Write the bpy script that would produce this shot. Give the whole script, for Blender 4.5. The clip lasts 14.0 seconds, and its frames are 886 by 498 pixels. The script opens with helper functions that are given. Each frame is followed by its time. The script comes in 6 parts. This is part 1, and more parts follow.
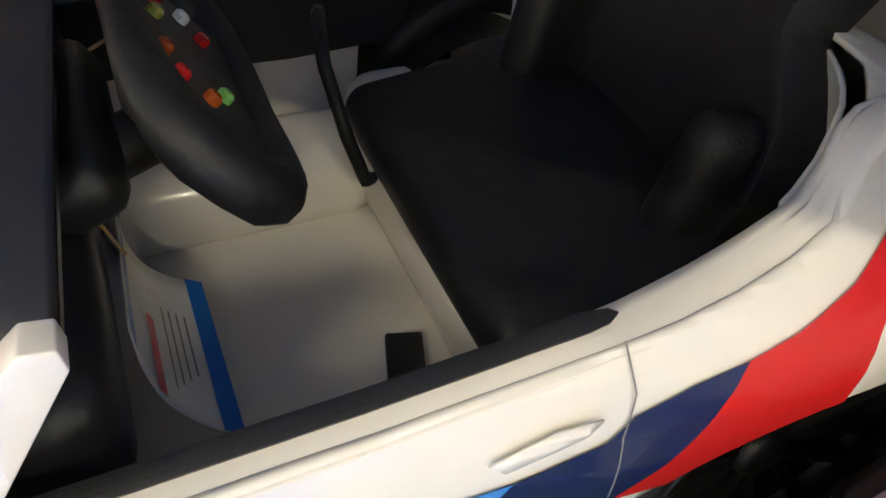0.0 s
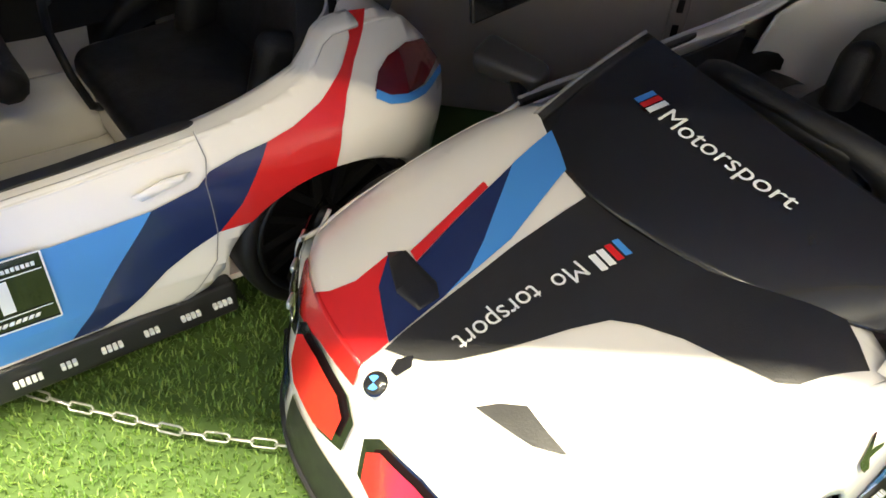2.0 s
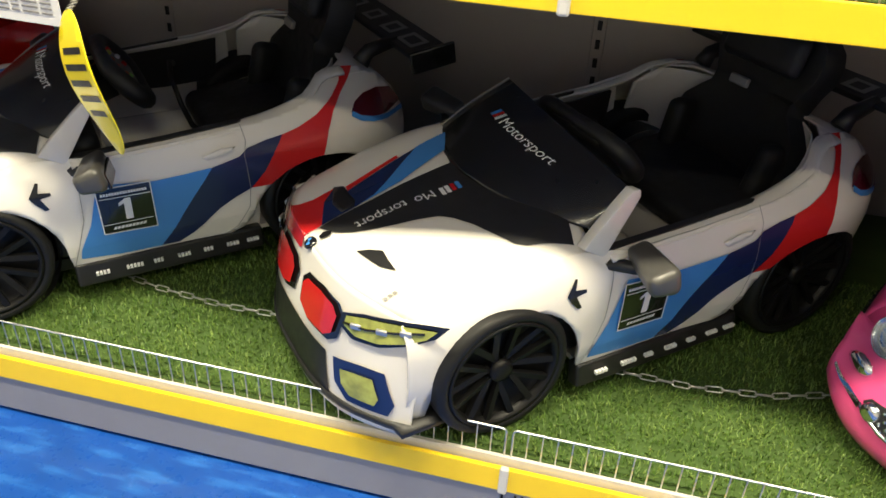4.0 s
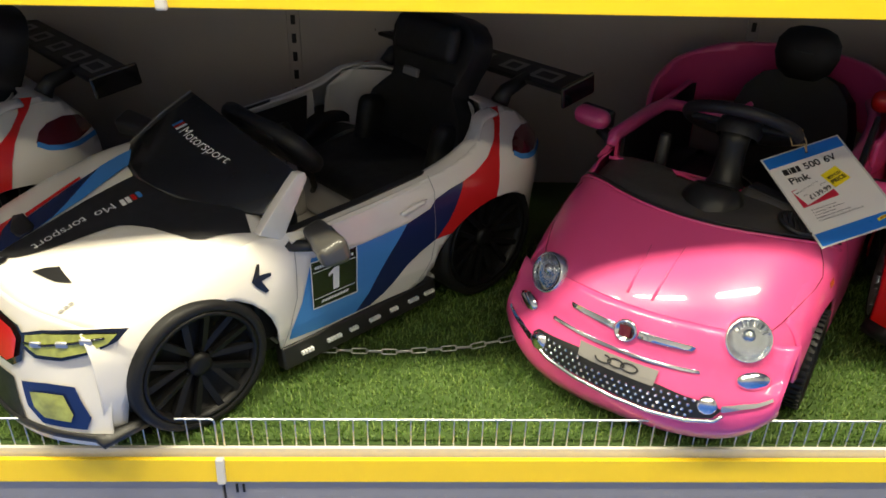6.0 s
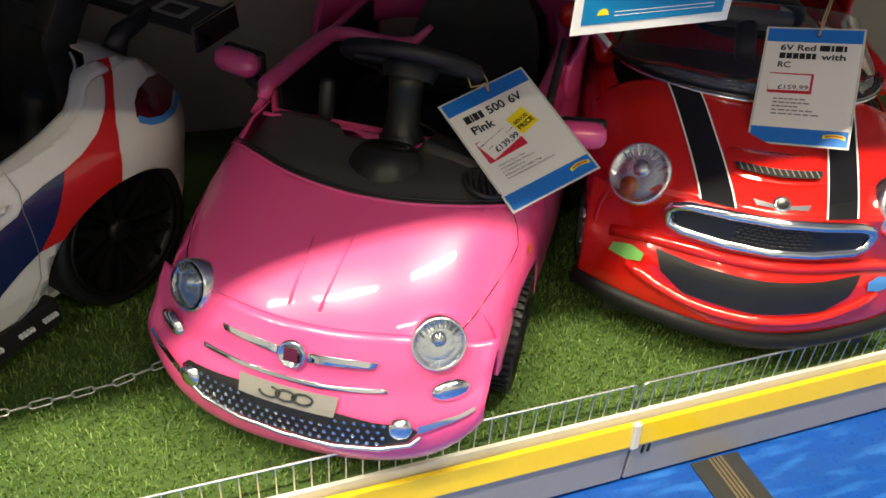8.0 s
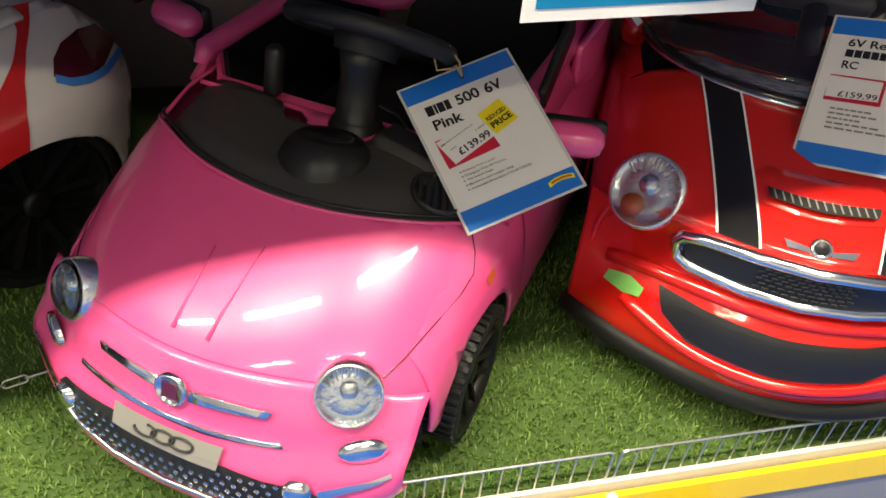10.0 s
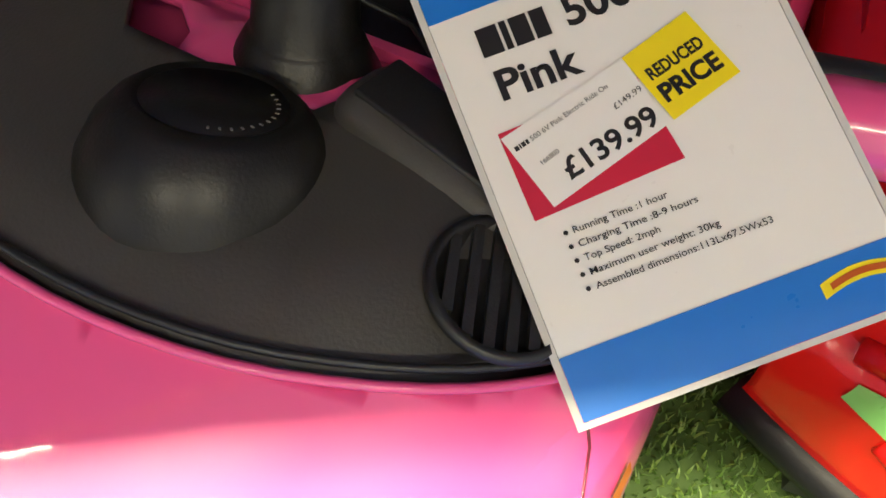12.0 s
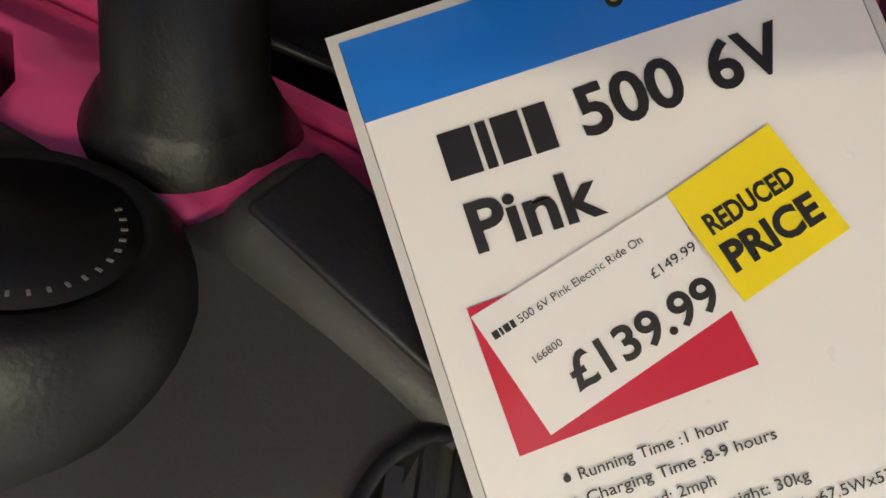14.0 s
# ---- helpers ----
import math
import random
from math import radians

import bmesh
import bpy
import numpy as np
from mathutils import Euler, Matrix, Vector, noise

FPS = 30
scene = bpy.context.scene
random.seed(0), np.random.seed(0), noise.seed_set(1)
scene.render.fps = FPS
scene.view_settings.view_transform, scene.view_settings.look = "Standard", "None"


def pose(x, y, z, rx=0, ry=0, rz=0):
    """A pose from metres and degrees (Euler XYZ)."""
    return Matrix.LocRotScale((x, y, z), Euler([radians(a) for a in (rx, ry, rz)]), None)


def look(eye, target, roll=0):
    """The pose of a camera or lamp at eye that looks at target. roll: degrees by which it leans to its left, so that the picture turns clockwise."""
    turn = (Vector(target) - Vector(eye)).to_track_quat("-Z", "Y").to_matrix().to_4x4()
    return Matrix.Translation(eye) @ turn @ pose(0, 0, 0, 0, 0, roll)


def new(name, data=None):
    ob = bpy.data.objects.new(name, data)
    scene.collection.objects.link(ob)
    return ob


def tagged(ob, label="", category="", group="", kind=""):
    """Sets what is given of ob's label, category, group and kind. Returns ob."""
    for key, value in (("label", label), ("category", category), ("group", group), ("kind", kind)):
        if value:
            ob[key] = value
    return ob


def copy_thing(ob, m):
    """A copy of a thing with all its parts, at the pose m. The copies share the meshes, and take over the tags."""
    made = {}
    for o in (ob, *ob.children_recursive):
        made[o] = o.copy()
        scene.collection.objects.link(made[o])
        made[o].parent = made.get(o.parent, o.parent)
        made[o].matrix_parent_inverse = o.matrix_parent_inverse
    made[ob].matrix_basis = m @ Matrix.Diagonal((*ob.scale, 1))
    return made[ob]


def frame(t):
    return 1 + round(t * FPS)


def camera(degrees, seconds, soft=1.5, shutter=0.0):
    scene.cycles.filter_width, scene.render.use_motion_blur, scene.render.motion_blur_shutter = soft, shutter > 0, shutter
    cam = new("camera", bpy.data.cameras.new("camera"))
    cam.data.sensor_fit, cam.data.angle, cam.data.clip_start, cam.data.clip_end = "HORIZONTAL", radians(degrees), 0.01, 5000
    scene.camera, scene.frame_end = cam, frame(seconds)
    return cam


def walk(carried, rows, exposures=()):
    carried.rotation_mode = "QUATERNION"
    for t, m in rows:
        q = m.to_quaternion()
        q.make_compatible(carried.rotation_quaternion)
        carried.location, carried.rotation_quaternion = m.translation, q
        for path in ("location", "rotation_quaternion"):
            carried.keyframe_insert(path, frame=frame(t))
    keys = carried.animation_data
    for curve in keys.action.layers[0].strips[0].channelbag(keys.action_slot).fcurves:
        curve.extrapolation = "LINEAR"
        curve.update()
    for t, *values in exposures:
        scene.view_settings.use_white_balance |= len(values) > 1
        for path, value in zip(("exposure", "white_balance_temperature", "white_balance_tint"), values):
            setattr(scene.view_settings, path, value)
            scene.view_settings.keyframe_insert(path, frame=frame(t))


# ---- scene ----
from mathutils.geometry import tessellate_polygon

cam = camera(57.9, 14.0, soft=1.6, shutter=0.0)
PATH = [
    (0, (-0.677, 0.088, 0.841), (-1.103, 1.515, -0.515), 4.2),
    (0.5, (-0.636, 0.025, 0.854), (-1.052, 1.343, -0.592), 3.0),
    (1, (-0.529, -0.080, 0.854), (-0.772, 1.344, -0.529), 0.1),
    (1.5, (-0.429, -0.200, 0.946), (-0.582, 1.261, -0.410), 2.3),
    (2, (-0.323, -0.353, 1.031), (-0.401, 1.164, -0.270), 5.4),
    (2.5, (-0.206, -0.541, 1.113), (-0.334, 1.002, -0.153), 7.1),
    (5, (0.241, -1.07, 1.207), (-0.24, 0.617, 0.246), 0.2),
    (5.5, (0.301, -1.072, 1.188), (0.121, 0.678, 0.237), 0.9),
    (6, (0.35, -1.06, 1.171), (0.404, 0.677, 0.182), 1.4),
    (6.5, (0.397, -1.022, 1.155), (0.623, 0.648, 0.078), 1.8),
    (7, (0.454, -0.896, 1.137), (0.91, 0.693, 0.012), 3.0),
    (7.5, (0.523, -0.793, 1.131), (1.122, 0.716, -0.036), 3.7),
    (8, (0.588, -0.728, 1.139), (1.198, 0.766, -0.043), 4.7),
    (10.5, (0.844, -0.425, 1.047), (1.211, 1.035, -0.27), 7.3),
    (11, (0.85, -0.263, 0.994), (1.178, 1.189, -0.341), 8.6),
    (11.5, (0.895, -0.132, 0.907), (1.171, 1.272, -0.49), 6.2),
    (12, (0.956, 0.022, 0.793), (1.243, 1.209, -0.791), 7.0),
    (12.5, (0.983, 0.119, 0.741), (1.337, 1.235, -0.881), 11.4),
    (13, (0.998, 0.165, 0.731), (1.4, 1.254, -0.897), 13.9),
    (13.5, (0.987, 0.169, 0.735), (1.379, 1.251, -0.901), 14.8),
    (14, (0.986, 0.164, 0.736), (1.366, 1.245, -0.903), 14.0),
]
EXPOSURES = [(0.0, 2.75), (0.5, 3.12), (1.0, 3.05), (1.5, 2.6), (2.0, 2.57), (2.5, 2.12), (5.0, 0.82), (5.5, 0.95), (6.5, 0.91), (7.0, 0.98), (8.0, 1.12), (10.5, 1.22), (11.0, 1.27), (11.5, 1.57), (12.0, 2.07), (12.5, 1.7), (13.0, 1.83), (13.5, 2.07), (14.0, 2.22)]
walk(cam, [(t, look(eye, target, roll)) for t, eye, target, roll in PATH], EXPOSURES)

# ---- world and lamps ----
world = bpy.data.worlds.new("world")
scene.world = world
world.use_nodes = True
world.node_tree.nodes["Background"].inputs[0].default_value = (1.0, 0.9, 0.75, 1)
world.node_tree.nodes["Background"].inputs[1].default_value = 0.022

LAMP_SPOTS = [(-1.9, -0.52), (-0.1, -0.52), (1.7, -0.52), (-1.0, -2.6), (1.2, -2.6)]
for lx, ly in LAMP_SPOTS:
    lamp_data = bpy.data.lights.new("panel_light", "AREA")
    lamp_data.shape, lamp_data.size, lamp_data.size_y = "RECTANGLE", 1.15, 0.15
    lamp_data.energy, lamp_data.color = (46.0 if ly > -1 else 16.0), (1.0, 0.9, 0.64)
    lamp_ob = new("panel_light", lamp_data)
    lamp_ob.matrix_world = pose(lx, ly, 2.985)


# ---- materials ----
def material(name, base, rough=0.5, metal=0.0, coat=0.0, spec=0.5, var=0.06, scale=8.0, bump=0.0, bump_scale=200.0, dust=0.0):
    """A painted or moulded surface with slow tone changes, fine grain and an optional dusting."""
    m = bpy.data.materials.new(name)
    m.use_nodes = True
    nt = m.node_tree
    b = nt.nodes["Principled BSDF"]
    b.inputs["Roughness"].default_value = rough
    b.inputs["Metallic"].default_value = metal
    b.inputs["Coat Weight"].default_value = coat
    b.inputs["Coat Roughness"].default_value = 0.045
    b.inputs["Specular IOR Level"].default_value = spec
    co = nt.nodes.new("ShaderNodeTexCoord")
    n1 = nt.nodes.new("ShaderNodeTexNoise")
    n1.inputs["Scale"].default_value, n1.inputs["Detail"].default_value = scale, 6.0
    nt.links.new(co.outputs["Object"], n1.inputs["Vector"])
    mix = nt.nodes.new("ShaderNodeMix")
    mix.data_type = "RGBA"
    dark = [c * (1 - var) for c in base]
    light = [min(1.0, c * (1 + var) + dust * 0.05) for c in base]
    mix.inputs[6].default_value = (*dark, 1)
    mix.inputs[7].default_value = (*light, 1)
    nt.links.new(n1.outputs["Fac"], mix.inputs[0])
    nt.links.new(mix.outputs[2], b.inputs["Base Color"])
    rr = nt.nodes.new("ShaderNodeMapRange")
    rr.inputs[3].default_value, rr.inputs[4].default_value = max(0.02, rough * 0.75), min(1.0, rough * 1.3)
    n2 = nt.nodes.new("ShaderNodeTexNoise")
    n2.inputs["Scale"].default_value, n2.inputs["Detail"].default_value = scale * 6, 4.0
    nt.links.new(co.outputs["Object"], n2.inputs["Vector"])
    nt.links.new(n2.outputs["Fac"], rr.inputs[0])
    nt.links.new(rr.outputs[0], b.inputs["Roughness"])
    if bump:
        n3 = nt.nodes.new("ShaderNodeTexNoise")
        n3.inputs["Scale"].default_value, n3.inputs["Detail"].default_value = bump_scale, 3.0
        nt.links.new(co.outputs["Object"], n3.inputs["Vector"])
        bp = nt.nodes.new("ShaderNodeBump")
        bp.inputs["Strength"].default_value, bp.inputs["Distance"].default_value = bump, 0.001
        nt.links.new(n3.outputs["Fac"], bp.inputs["Height"])
        nt.links.new(bp.outputs[0], b.inputs["Normal"])
    return m


WHITE = material("white_plastic", (0.78, 0.745, 0.69), 0.22, coat=0.3, var=0.03, scale=5, bump=0.05, bump_scale=60)
RED = material("red_vinyl", (0.62, 0.018, 0.018), 0.2, coat=0.4, var=0.08)
NAVY = material("navy_vinyl", (0.012, 0.022, 0.09), 0.22, coat=0.4, var=0.1)
SKYBLUE = material("light_blue_vinyl", (0.06, 0.25, 0.66), 0.22, coat=0.4, var=0.06)
BLACK = material("black_plastic", (0.012, 0.012, 0.013), 0.42, var=0.15, bump=0.25, bump_scale=400)
BLACK_GLOSS = material("gloss_black", (0.008, 0.008, 0.009), 0.16, coat=0.5, var=0.1)
COLUMNBLACK = material("moulded_black", (0.009, 0.0087, 0.008), 0.38, spec=0.4, var=0.15, bump=0.2, bump_scale=500)
# black dash plastic; the light falling on it is put into a greyer base
DASHGREY_LIT = material("lit_dash_plastic", (0.048, 0.045, 0.04), 0.42, var=0.15, bump=0.25, bump_scale=500)
MIRRORGREY = material("mirror_grey", (0.06, 0.058, 0.055), 0.32, coat=0.2, var=0.1)
SCREENBLACK = material("windscreen_black", (0.009, 0.009, 0.0095), 0.24, coat=0.25, var=0.2, scale=6)
DARKGREY = material("dark_grey_plastic", (0.016, 0.016, 0.017), 0.45, var=0.12, bump=0.3, bump_scale=500)
SOFTBLACK = material("black_leatherette", (0.006, 0.006, 0.0065), 0.55, var=0.2, bump=0.5, bump_scale=300)
GREYPLASTIC = material("grey_plastic", (0.22, 0.21, 0.2), 0.35, var=0.06)
TYRE = material("tyre_plastic", (0.009, 0.009, 0.0095), 0.5, spec=0.3, var=0.2, bump=0.3, bump_scale=250)
RIMBLACK = material("rim_black", (0.006, 0.006, 0.0065), 0.42, spec=0.25, var=0.15, scale=20)
PINK = material("pink_paint", (0.78, 0.08, 0.262), 0.32, coat=0.85, var=0.03, scale=3, bump=0.03, bump_scale=40)
MINIRED = material("red_paint", (0.62, 0.012, 0.008), 0.16, coat=0.7, var=0.04, scale=3, bump=0.03, bump_scale=40)
REFLECTOR = material("lamp_reflector", (0.9, 0.9, 0.9), 0.16, metal=1.0, var=0.1, scale=60, bump=1.0, bump_scale=150)
CHROME = material("chrome", (0.82, 0.82, 0.83), 0.1, metal=1.0, var=0.04)
SATIN = material("satin_silver", (0.55, 0.55, 0.56), 0.3, metal=0.8, var=0.06)
STEEL = material("zinc_wire", (0.62, 0.62, 0.6), 0.3, metal=0.9, var=0.1, scale=40)
LABEL_WHITE = material("white_print", (0.8, 0.8, 0.8), 0.35, var=0.02)
LABEL_BLACK = material("black_print", (0.01, 0.01, 0.01), 0.4, var=0.05)
PAPER = material("laminated_paper", (0.8, 0.775, 0.74), 0.3, coat=0.6, var=0.03, scale=12)
TAGBLUE = material("blue_print", (0.012, 0.17, 0.62), 0.3, coat=0.6, var=0.04)
TAGRED = material("red_print", (0.55, 0.012, 0.04), 0.3, coat=0.6, var=0.05)
TAGYELLOW = material("yellow_print", (0.85, 0.68, 0.005), 0.35, coat=0.4, var=0.03)
TEAL = material("teal_print", (0.008, 0.2, 0.42), 0.3, coat=0.4, var=0.03)
TAN = material("string", (0.42, 0.28, 0.13), 0.8, var=0.2, scale=90)
ORANGE = material("orange_lens", (0.5, 0.1, 0.02), 0.2, var=0.1)
AMBER = material("yellow_lens", (0.34, 0.36, 0.07), 0.12, coat=0.6, var=0.75, scale=45)
MAROON = material("dark_red_lens", (0.09, 0.006, 0.012), 0.1, coat=0.8, var=0.15)
GREENLENS = material("green_sticker", (0.2, 0.5, 0.12), 0.3, var=0.15)
RAILYELLOW = material("yellow_ticket_strip", (0.9, 0.62, 0.01), 0.35, coat=0.35, var=0.05, scale=14)
RAILGREY = material("grey_kick_plate", (0.32, 0.31, 0.33), 0.4, var=0.08, scale=10)
CLEARPL = material("clear_clip", (0.6, 0.58, 0.55), 0.25, var=0.05)
BACKPANEL = material("back_panel_paint", (0.42, 0.37, 0.32), 0.5, var=0.06, scale=4, bump=0.1)
SLOTBLACK = material("slot_black", (0.01, 0.01, 0.01), 0.7)
BOARD = material("board_edge", (0.72, 0.68, 0.6), 0.6, var=0.1, scale=60)
CEILING = material("ceiling_tile", (0.7, 0.7, 0.68), 0.8, var=0.04)
SHELFWHITE = material("shelf_underside", (0.5, 0.48, 0.45), 0.5, var=0.05)
STRIPE = material("black_floor_strip", (0.025, 0.025, 0.027), 0.5, var=0.25, scale=30, bump=0.3)
BRASS = material("floor_inlay", (0.2, 0.16, 0.11), 0.4, metal=0.5, var=0.2, scale=40)


def glass_material(name, tint=(0.9, 0.92, 0.92), rough=0.03):
    m = bpy.data.materials.new(name)
    m.use_nodes = True
    b = m.node_tree.nodes["Principled BSDF"]
    b.inputs["Base Color"].default_value = (*tint, 1)
    b.inputs["Roughness"].default_value = rough
    b.inputs["Transmission Weight"].default_value = 1.0
    b.inputs["IOR"].default_value = 1.46
    return m


LENS = glass_material("clear_lens")


def grass_material(name, tones, rough):
    m = bpy.data.materials.new(name)
    m.use_nodes = True
    nt = m.node_tree
    b = nt.nodes["Principled BSDF"]
    b.inputs["Roughness"].default_value = rough
    geo = nt.nodes.new("ShaderNodeNewGeometry")
    co = nt.nodes.new("ShaderNodeTexCoord")
    patch = nt.nodes.new("ShaderNodeTexNoise")
    patch.inputs["Scale"].default_value, patch.inputs["Detail"].default_value = 14.0, 5.0
    nt.links.new(co.outputs["Object"], patch.inputs["Vector"])
    add = nt.nodes.new("ShaderNodeMath")
    add.operation = "MULTIPLY_ADD"
    add.inputs[1].default_value, add.inputs[2].default_value = 0.55, -0.02
    nt.links.new(geo.outputs["Random Per Island"], add.inputs[0])
    plus = nt.nodes.new("ShaderNodeMath")
    plus.operation = "MULTIPLY_ADD"
    plus.inputs[1].default_value = 0.6
    nt.links.new(patch.outputs["Fac"], plus.inputs[0])
    nt.links.new(add.outputs[0], plus.inputs[2])
    ramp = nt.nodes.new("ShaderNodeValToRGB")
    ramp.color_ramp.elements[0].position, ramp.color_ramp.elements[1].position = 0.15, 0.85
    ramp.color_ramp.elements[0].color = (*tones[0], 1)
    ramp.color_ramp.elements[1].color = (*tones[2], 1)
    mid = ramp.color_ramp.elements.new(0.5)
    mid.color = (*tones[1], 1)
    nt.links.new(plus.outputs[0], ramp.inputs[0])
    nt.links.new(ramp.outputs[0], b.inputs["Base Color"])
    return m


GRASS = grass_material("grass_blades", [(0.035, 0.085, 0.012), (0.085, 0.17, 0.024), (0.19, 0.28, 0.06)], 0.5)
GRASSMAT = grass_material("grass_backing", [(0.02, 0.045, 0.008), (0.035, 0.075, 0.012), (0.06, 0.11, 0.02)], 0.8)


def floor_material():
    m = material("blue_vinyl_floor", (0.008, 0.07, 0.36), 0.28, var=0.25, scale=9, bump=0.05)
    nt = m.node_tree
    b = nt.nodes["Principled BSDF"]
    old = b.inputs["Base Color"].links[0].from_socket
    co = nt.nodes.new("ShaderNodeTexCoord")
    mapping = nt.nodes.new("ShaderNodeMapping")
    mapping.inputs["Scale"].default_value = (5.0, 24.0, 1.0)
    nt.links.new(co.outputs["Object"], mapping.inputs[0])
    n = nt.nodes.new("ShaderNodeTexNoise")
    n.inputs["Scale"].default_value, n.inputs["Detail"].default_value = 1.6, 8.0
    nt.links.new(mapping.outputs[0], n.inputs["Vector"])
    r = nt.nodes.new("ShaderNodeValToRGB")
    r.color_ramp.elements[0].position, r.color_ramp.elements[1].position = 0.5, 0.72
    nt.links.new(n.outputs["Fac"], r.inputs[0])
    mix = nt.nodes.new("ShaderNodeMix")
    mix.data_type = "RGBA"
    mix.inputs[7].default_value = (0.03, 0.16, 0.55, 1)
    nt.links.new(r.outputs[0], mix.inputs[0])
    nt.links.new(old, mix.inputs[6])
    nt.links.new(mix.outputs[2], b.inputs["Base Color"])
    return m


FLOORBLUE = floor_material()


# ---- mesh helpers ----
def smooth(me, on=True):
    me.polygons.foreach_set("use_smooth", [on] * len(me.polygons))


def part(name, bm, mat, parent=None, label="", soft=False, thick=0.0, bevel=0.0):
    """Links a bmesh as one mesh object, under a thing or a part."""
    me = bpy.data.meshes.new(name)
    bmesh.ops.recalc_face_normals(bm, faces=bm.faces) if not thick else None
    bm.to_mesh(me)
    bm.free()
    me.materials.append(mat)
    if soft:
        smooth(me)
    ob = new(name, me)
    if parent is not None:
        ob.parent = parent
    if thick:
        md = ob.modifiers.new("thickness", "SOLIDIFY")
        md.thickness, md.offset = thick, -1.0
    if bevel:
        md = ob.modifiers.new("edge", "BEVEL")
        md.width, md.segments, md.limit_method = bevel, 2, "ANGLE"
    if label:
        ob["label"] = label
    return ob


def box(x0, x1, y0, y1, z0, z1):
    bm = bmesh.new()
    bmesh.ops.create_cube(bm, size=1.0, matrix=Matrix.LocRotScale(((x0 + x1) / 2, (y0 + y1) / 2, (z0 + z1) / 2), None, (x1 - x0, y1 - y0, z1 - z0)))
    return bm


def rounded_box(size, centre=(0, 0, 0), r=0.01, turn=(0, 0, 0), seg=3):
    bm = bmesh.new()
    bmesh.ops.create_cube(bm, size=1.0, matrix=Matrix.Diagonal((*size, 1)))
    bmesh.ops.bevel(bm, geom=list(bm.edges), offset=r, segments=seg, profile=0.5, affect="EDGES")
    bmesh.ops.transform(bm, matrix=pose(*centre, *turn), verts=bm.verts)
    return bm


def rod(p, q, r, seg=8, r2=None):
    p, q = Vector(p), Vector(q)
    bm = bmesh.new()
    m = Matrix.Translation((p + q) / 2) @ (q - p).to_track_quat("Z", "Y").to_matrix().to_4x4()
    bmesh.ops.create_cone(bm, cap_ends=True, segments=seg, radius1=r, radius2=r if r2 is None else r2, depth=(q - p).length, matrix=m)
    return bm


def tube(points, r, seg=6, closed=False):
    """A round bar along points."""
    pts = [Vector(p) for p in points]
    bm = bmesh.new()
    rings = []
    n = len(pts)
    up = None
    for i, p in enumerate(pts):
        a = pts[(i - 1) % n] if closed or i else pts[0]
        b = pts[(i + 1) % n] if closed or i < n - 1 else pts[-1]
        d = (b - a).normalized()
        if up is None:
            up = d.orthogonal().normalized()
        side = d.cross(up).normalized()
        up = side.cross(d).normalized()
        rad = r[i] if isinstance(r, (list, tuple)) else r
        rings.append([bm.verts.new(p + rad * (math.cos(k * math.tau / seg) * up + math.sin(k * math.tau / seg) * side)) for k in range(seg)])
    for i in range(n if closed else n - 1):
        a, b = rings[i], rings[(i + 1) % n]
        for k in range(seg):
            bm.faces.new((a[k], a[(k + 1) % seg], b[(k + 1) % seg], b[k]))
    if not closed:
        bm.faces.new(rings[0])
        bm.faces.new(rings[-1])
    return bm


def lathe(profile, seg=32, m=Matrix()):
    """Turns (radius, height) pairs about z."""
    bm = bmesh.new()
    rings = []
    for r, h in profile:
        if r < 1e-5:
            rings.append([bm.verts.new(m @ Vector((0, 0, h)))])
        else:
            rings.append([bm.verts.new(m @ Vector((r * math.cos(k * math.tau / seg), r * math.sin(k * math.tau / seg), h))) for k in range(seg)])
    for a, b in zip(rings, rings[1:]):
        for k in range(seg):
            k2 = (k + 1) % seg
            if len(a) == 1 and len(b) > 1:
                bm.faces.new((a[0], b[k], b[k2]))
            elif len(b) == 1 and len(a) > 1:
                bm.faces.new((a[k], b[0], a[k2]))
            elif len(a) > 1:
                bm.faces.new((a[k], b[k], b[k2], a[k2]))
    return bm


def patch(outline, mapping, step=0.03):
    """A sheet: a flat outline (p, q), cut into a fine grid, laid on a surface by mapping(p, q)."""
    bm = bmesh.new()
    vs = [bm.verts.new((p, q, 0)) for p, q in outline]
    for tri in tessellate_polygon([[Vector((p, q, 0)) for p, q in outline]]):
        a, b, c = (vs[i].co for i in tri)
        if abs((b - a).cross(c - a).z) > 1e-10:
            bm.faces.new([vs[i] for i in tri])
    ps, qs = [p for p, _ in outline], [q for _, q in outline]
    for axis, lo, hi in ((0, min(ps), max(ps)), (1, min(qs), max(qs))):
        st = step if isinstance(step, float) else step[axis]
        k = math.ceil(lo / st + 1e-6)
        while k * st < hi - 1e-6:
            co, no = [0, 0, 0], [0, 0, 0]
            co[axis], no[axis] = k * st, 1
            bmesh.ops.bisect_plane(bm, geom=bm.verts[:] + bm.edges[:] + bm.faces[:], plane_co=co, plane_no=no, dist=1e-6)
            k += 1
    for v in bm.verts:
        v.co = Vector(mapping(v.co.x, v.co.y))
    return bm


def join(*bms):
    """Several bmeshes in one."""
    out = bmesh.new()
    for b in bms:
        me = bpy.data.meshes.new("tmp")
        b.to_mesh(me)
        b.free()
        out.from_mesh(me)
        bpy.data.meshes.remove(me)
    return out


def moved(bm, m):
    bmesh.ops.transform(bm, matrix=m, verts=bm.verts)
    return bm


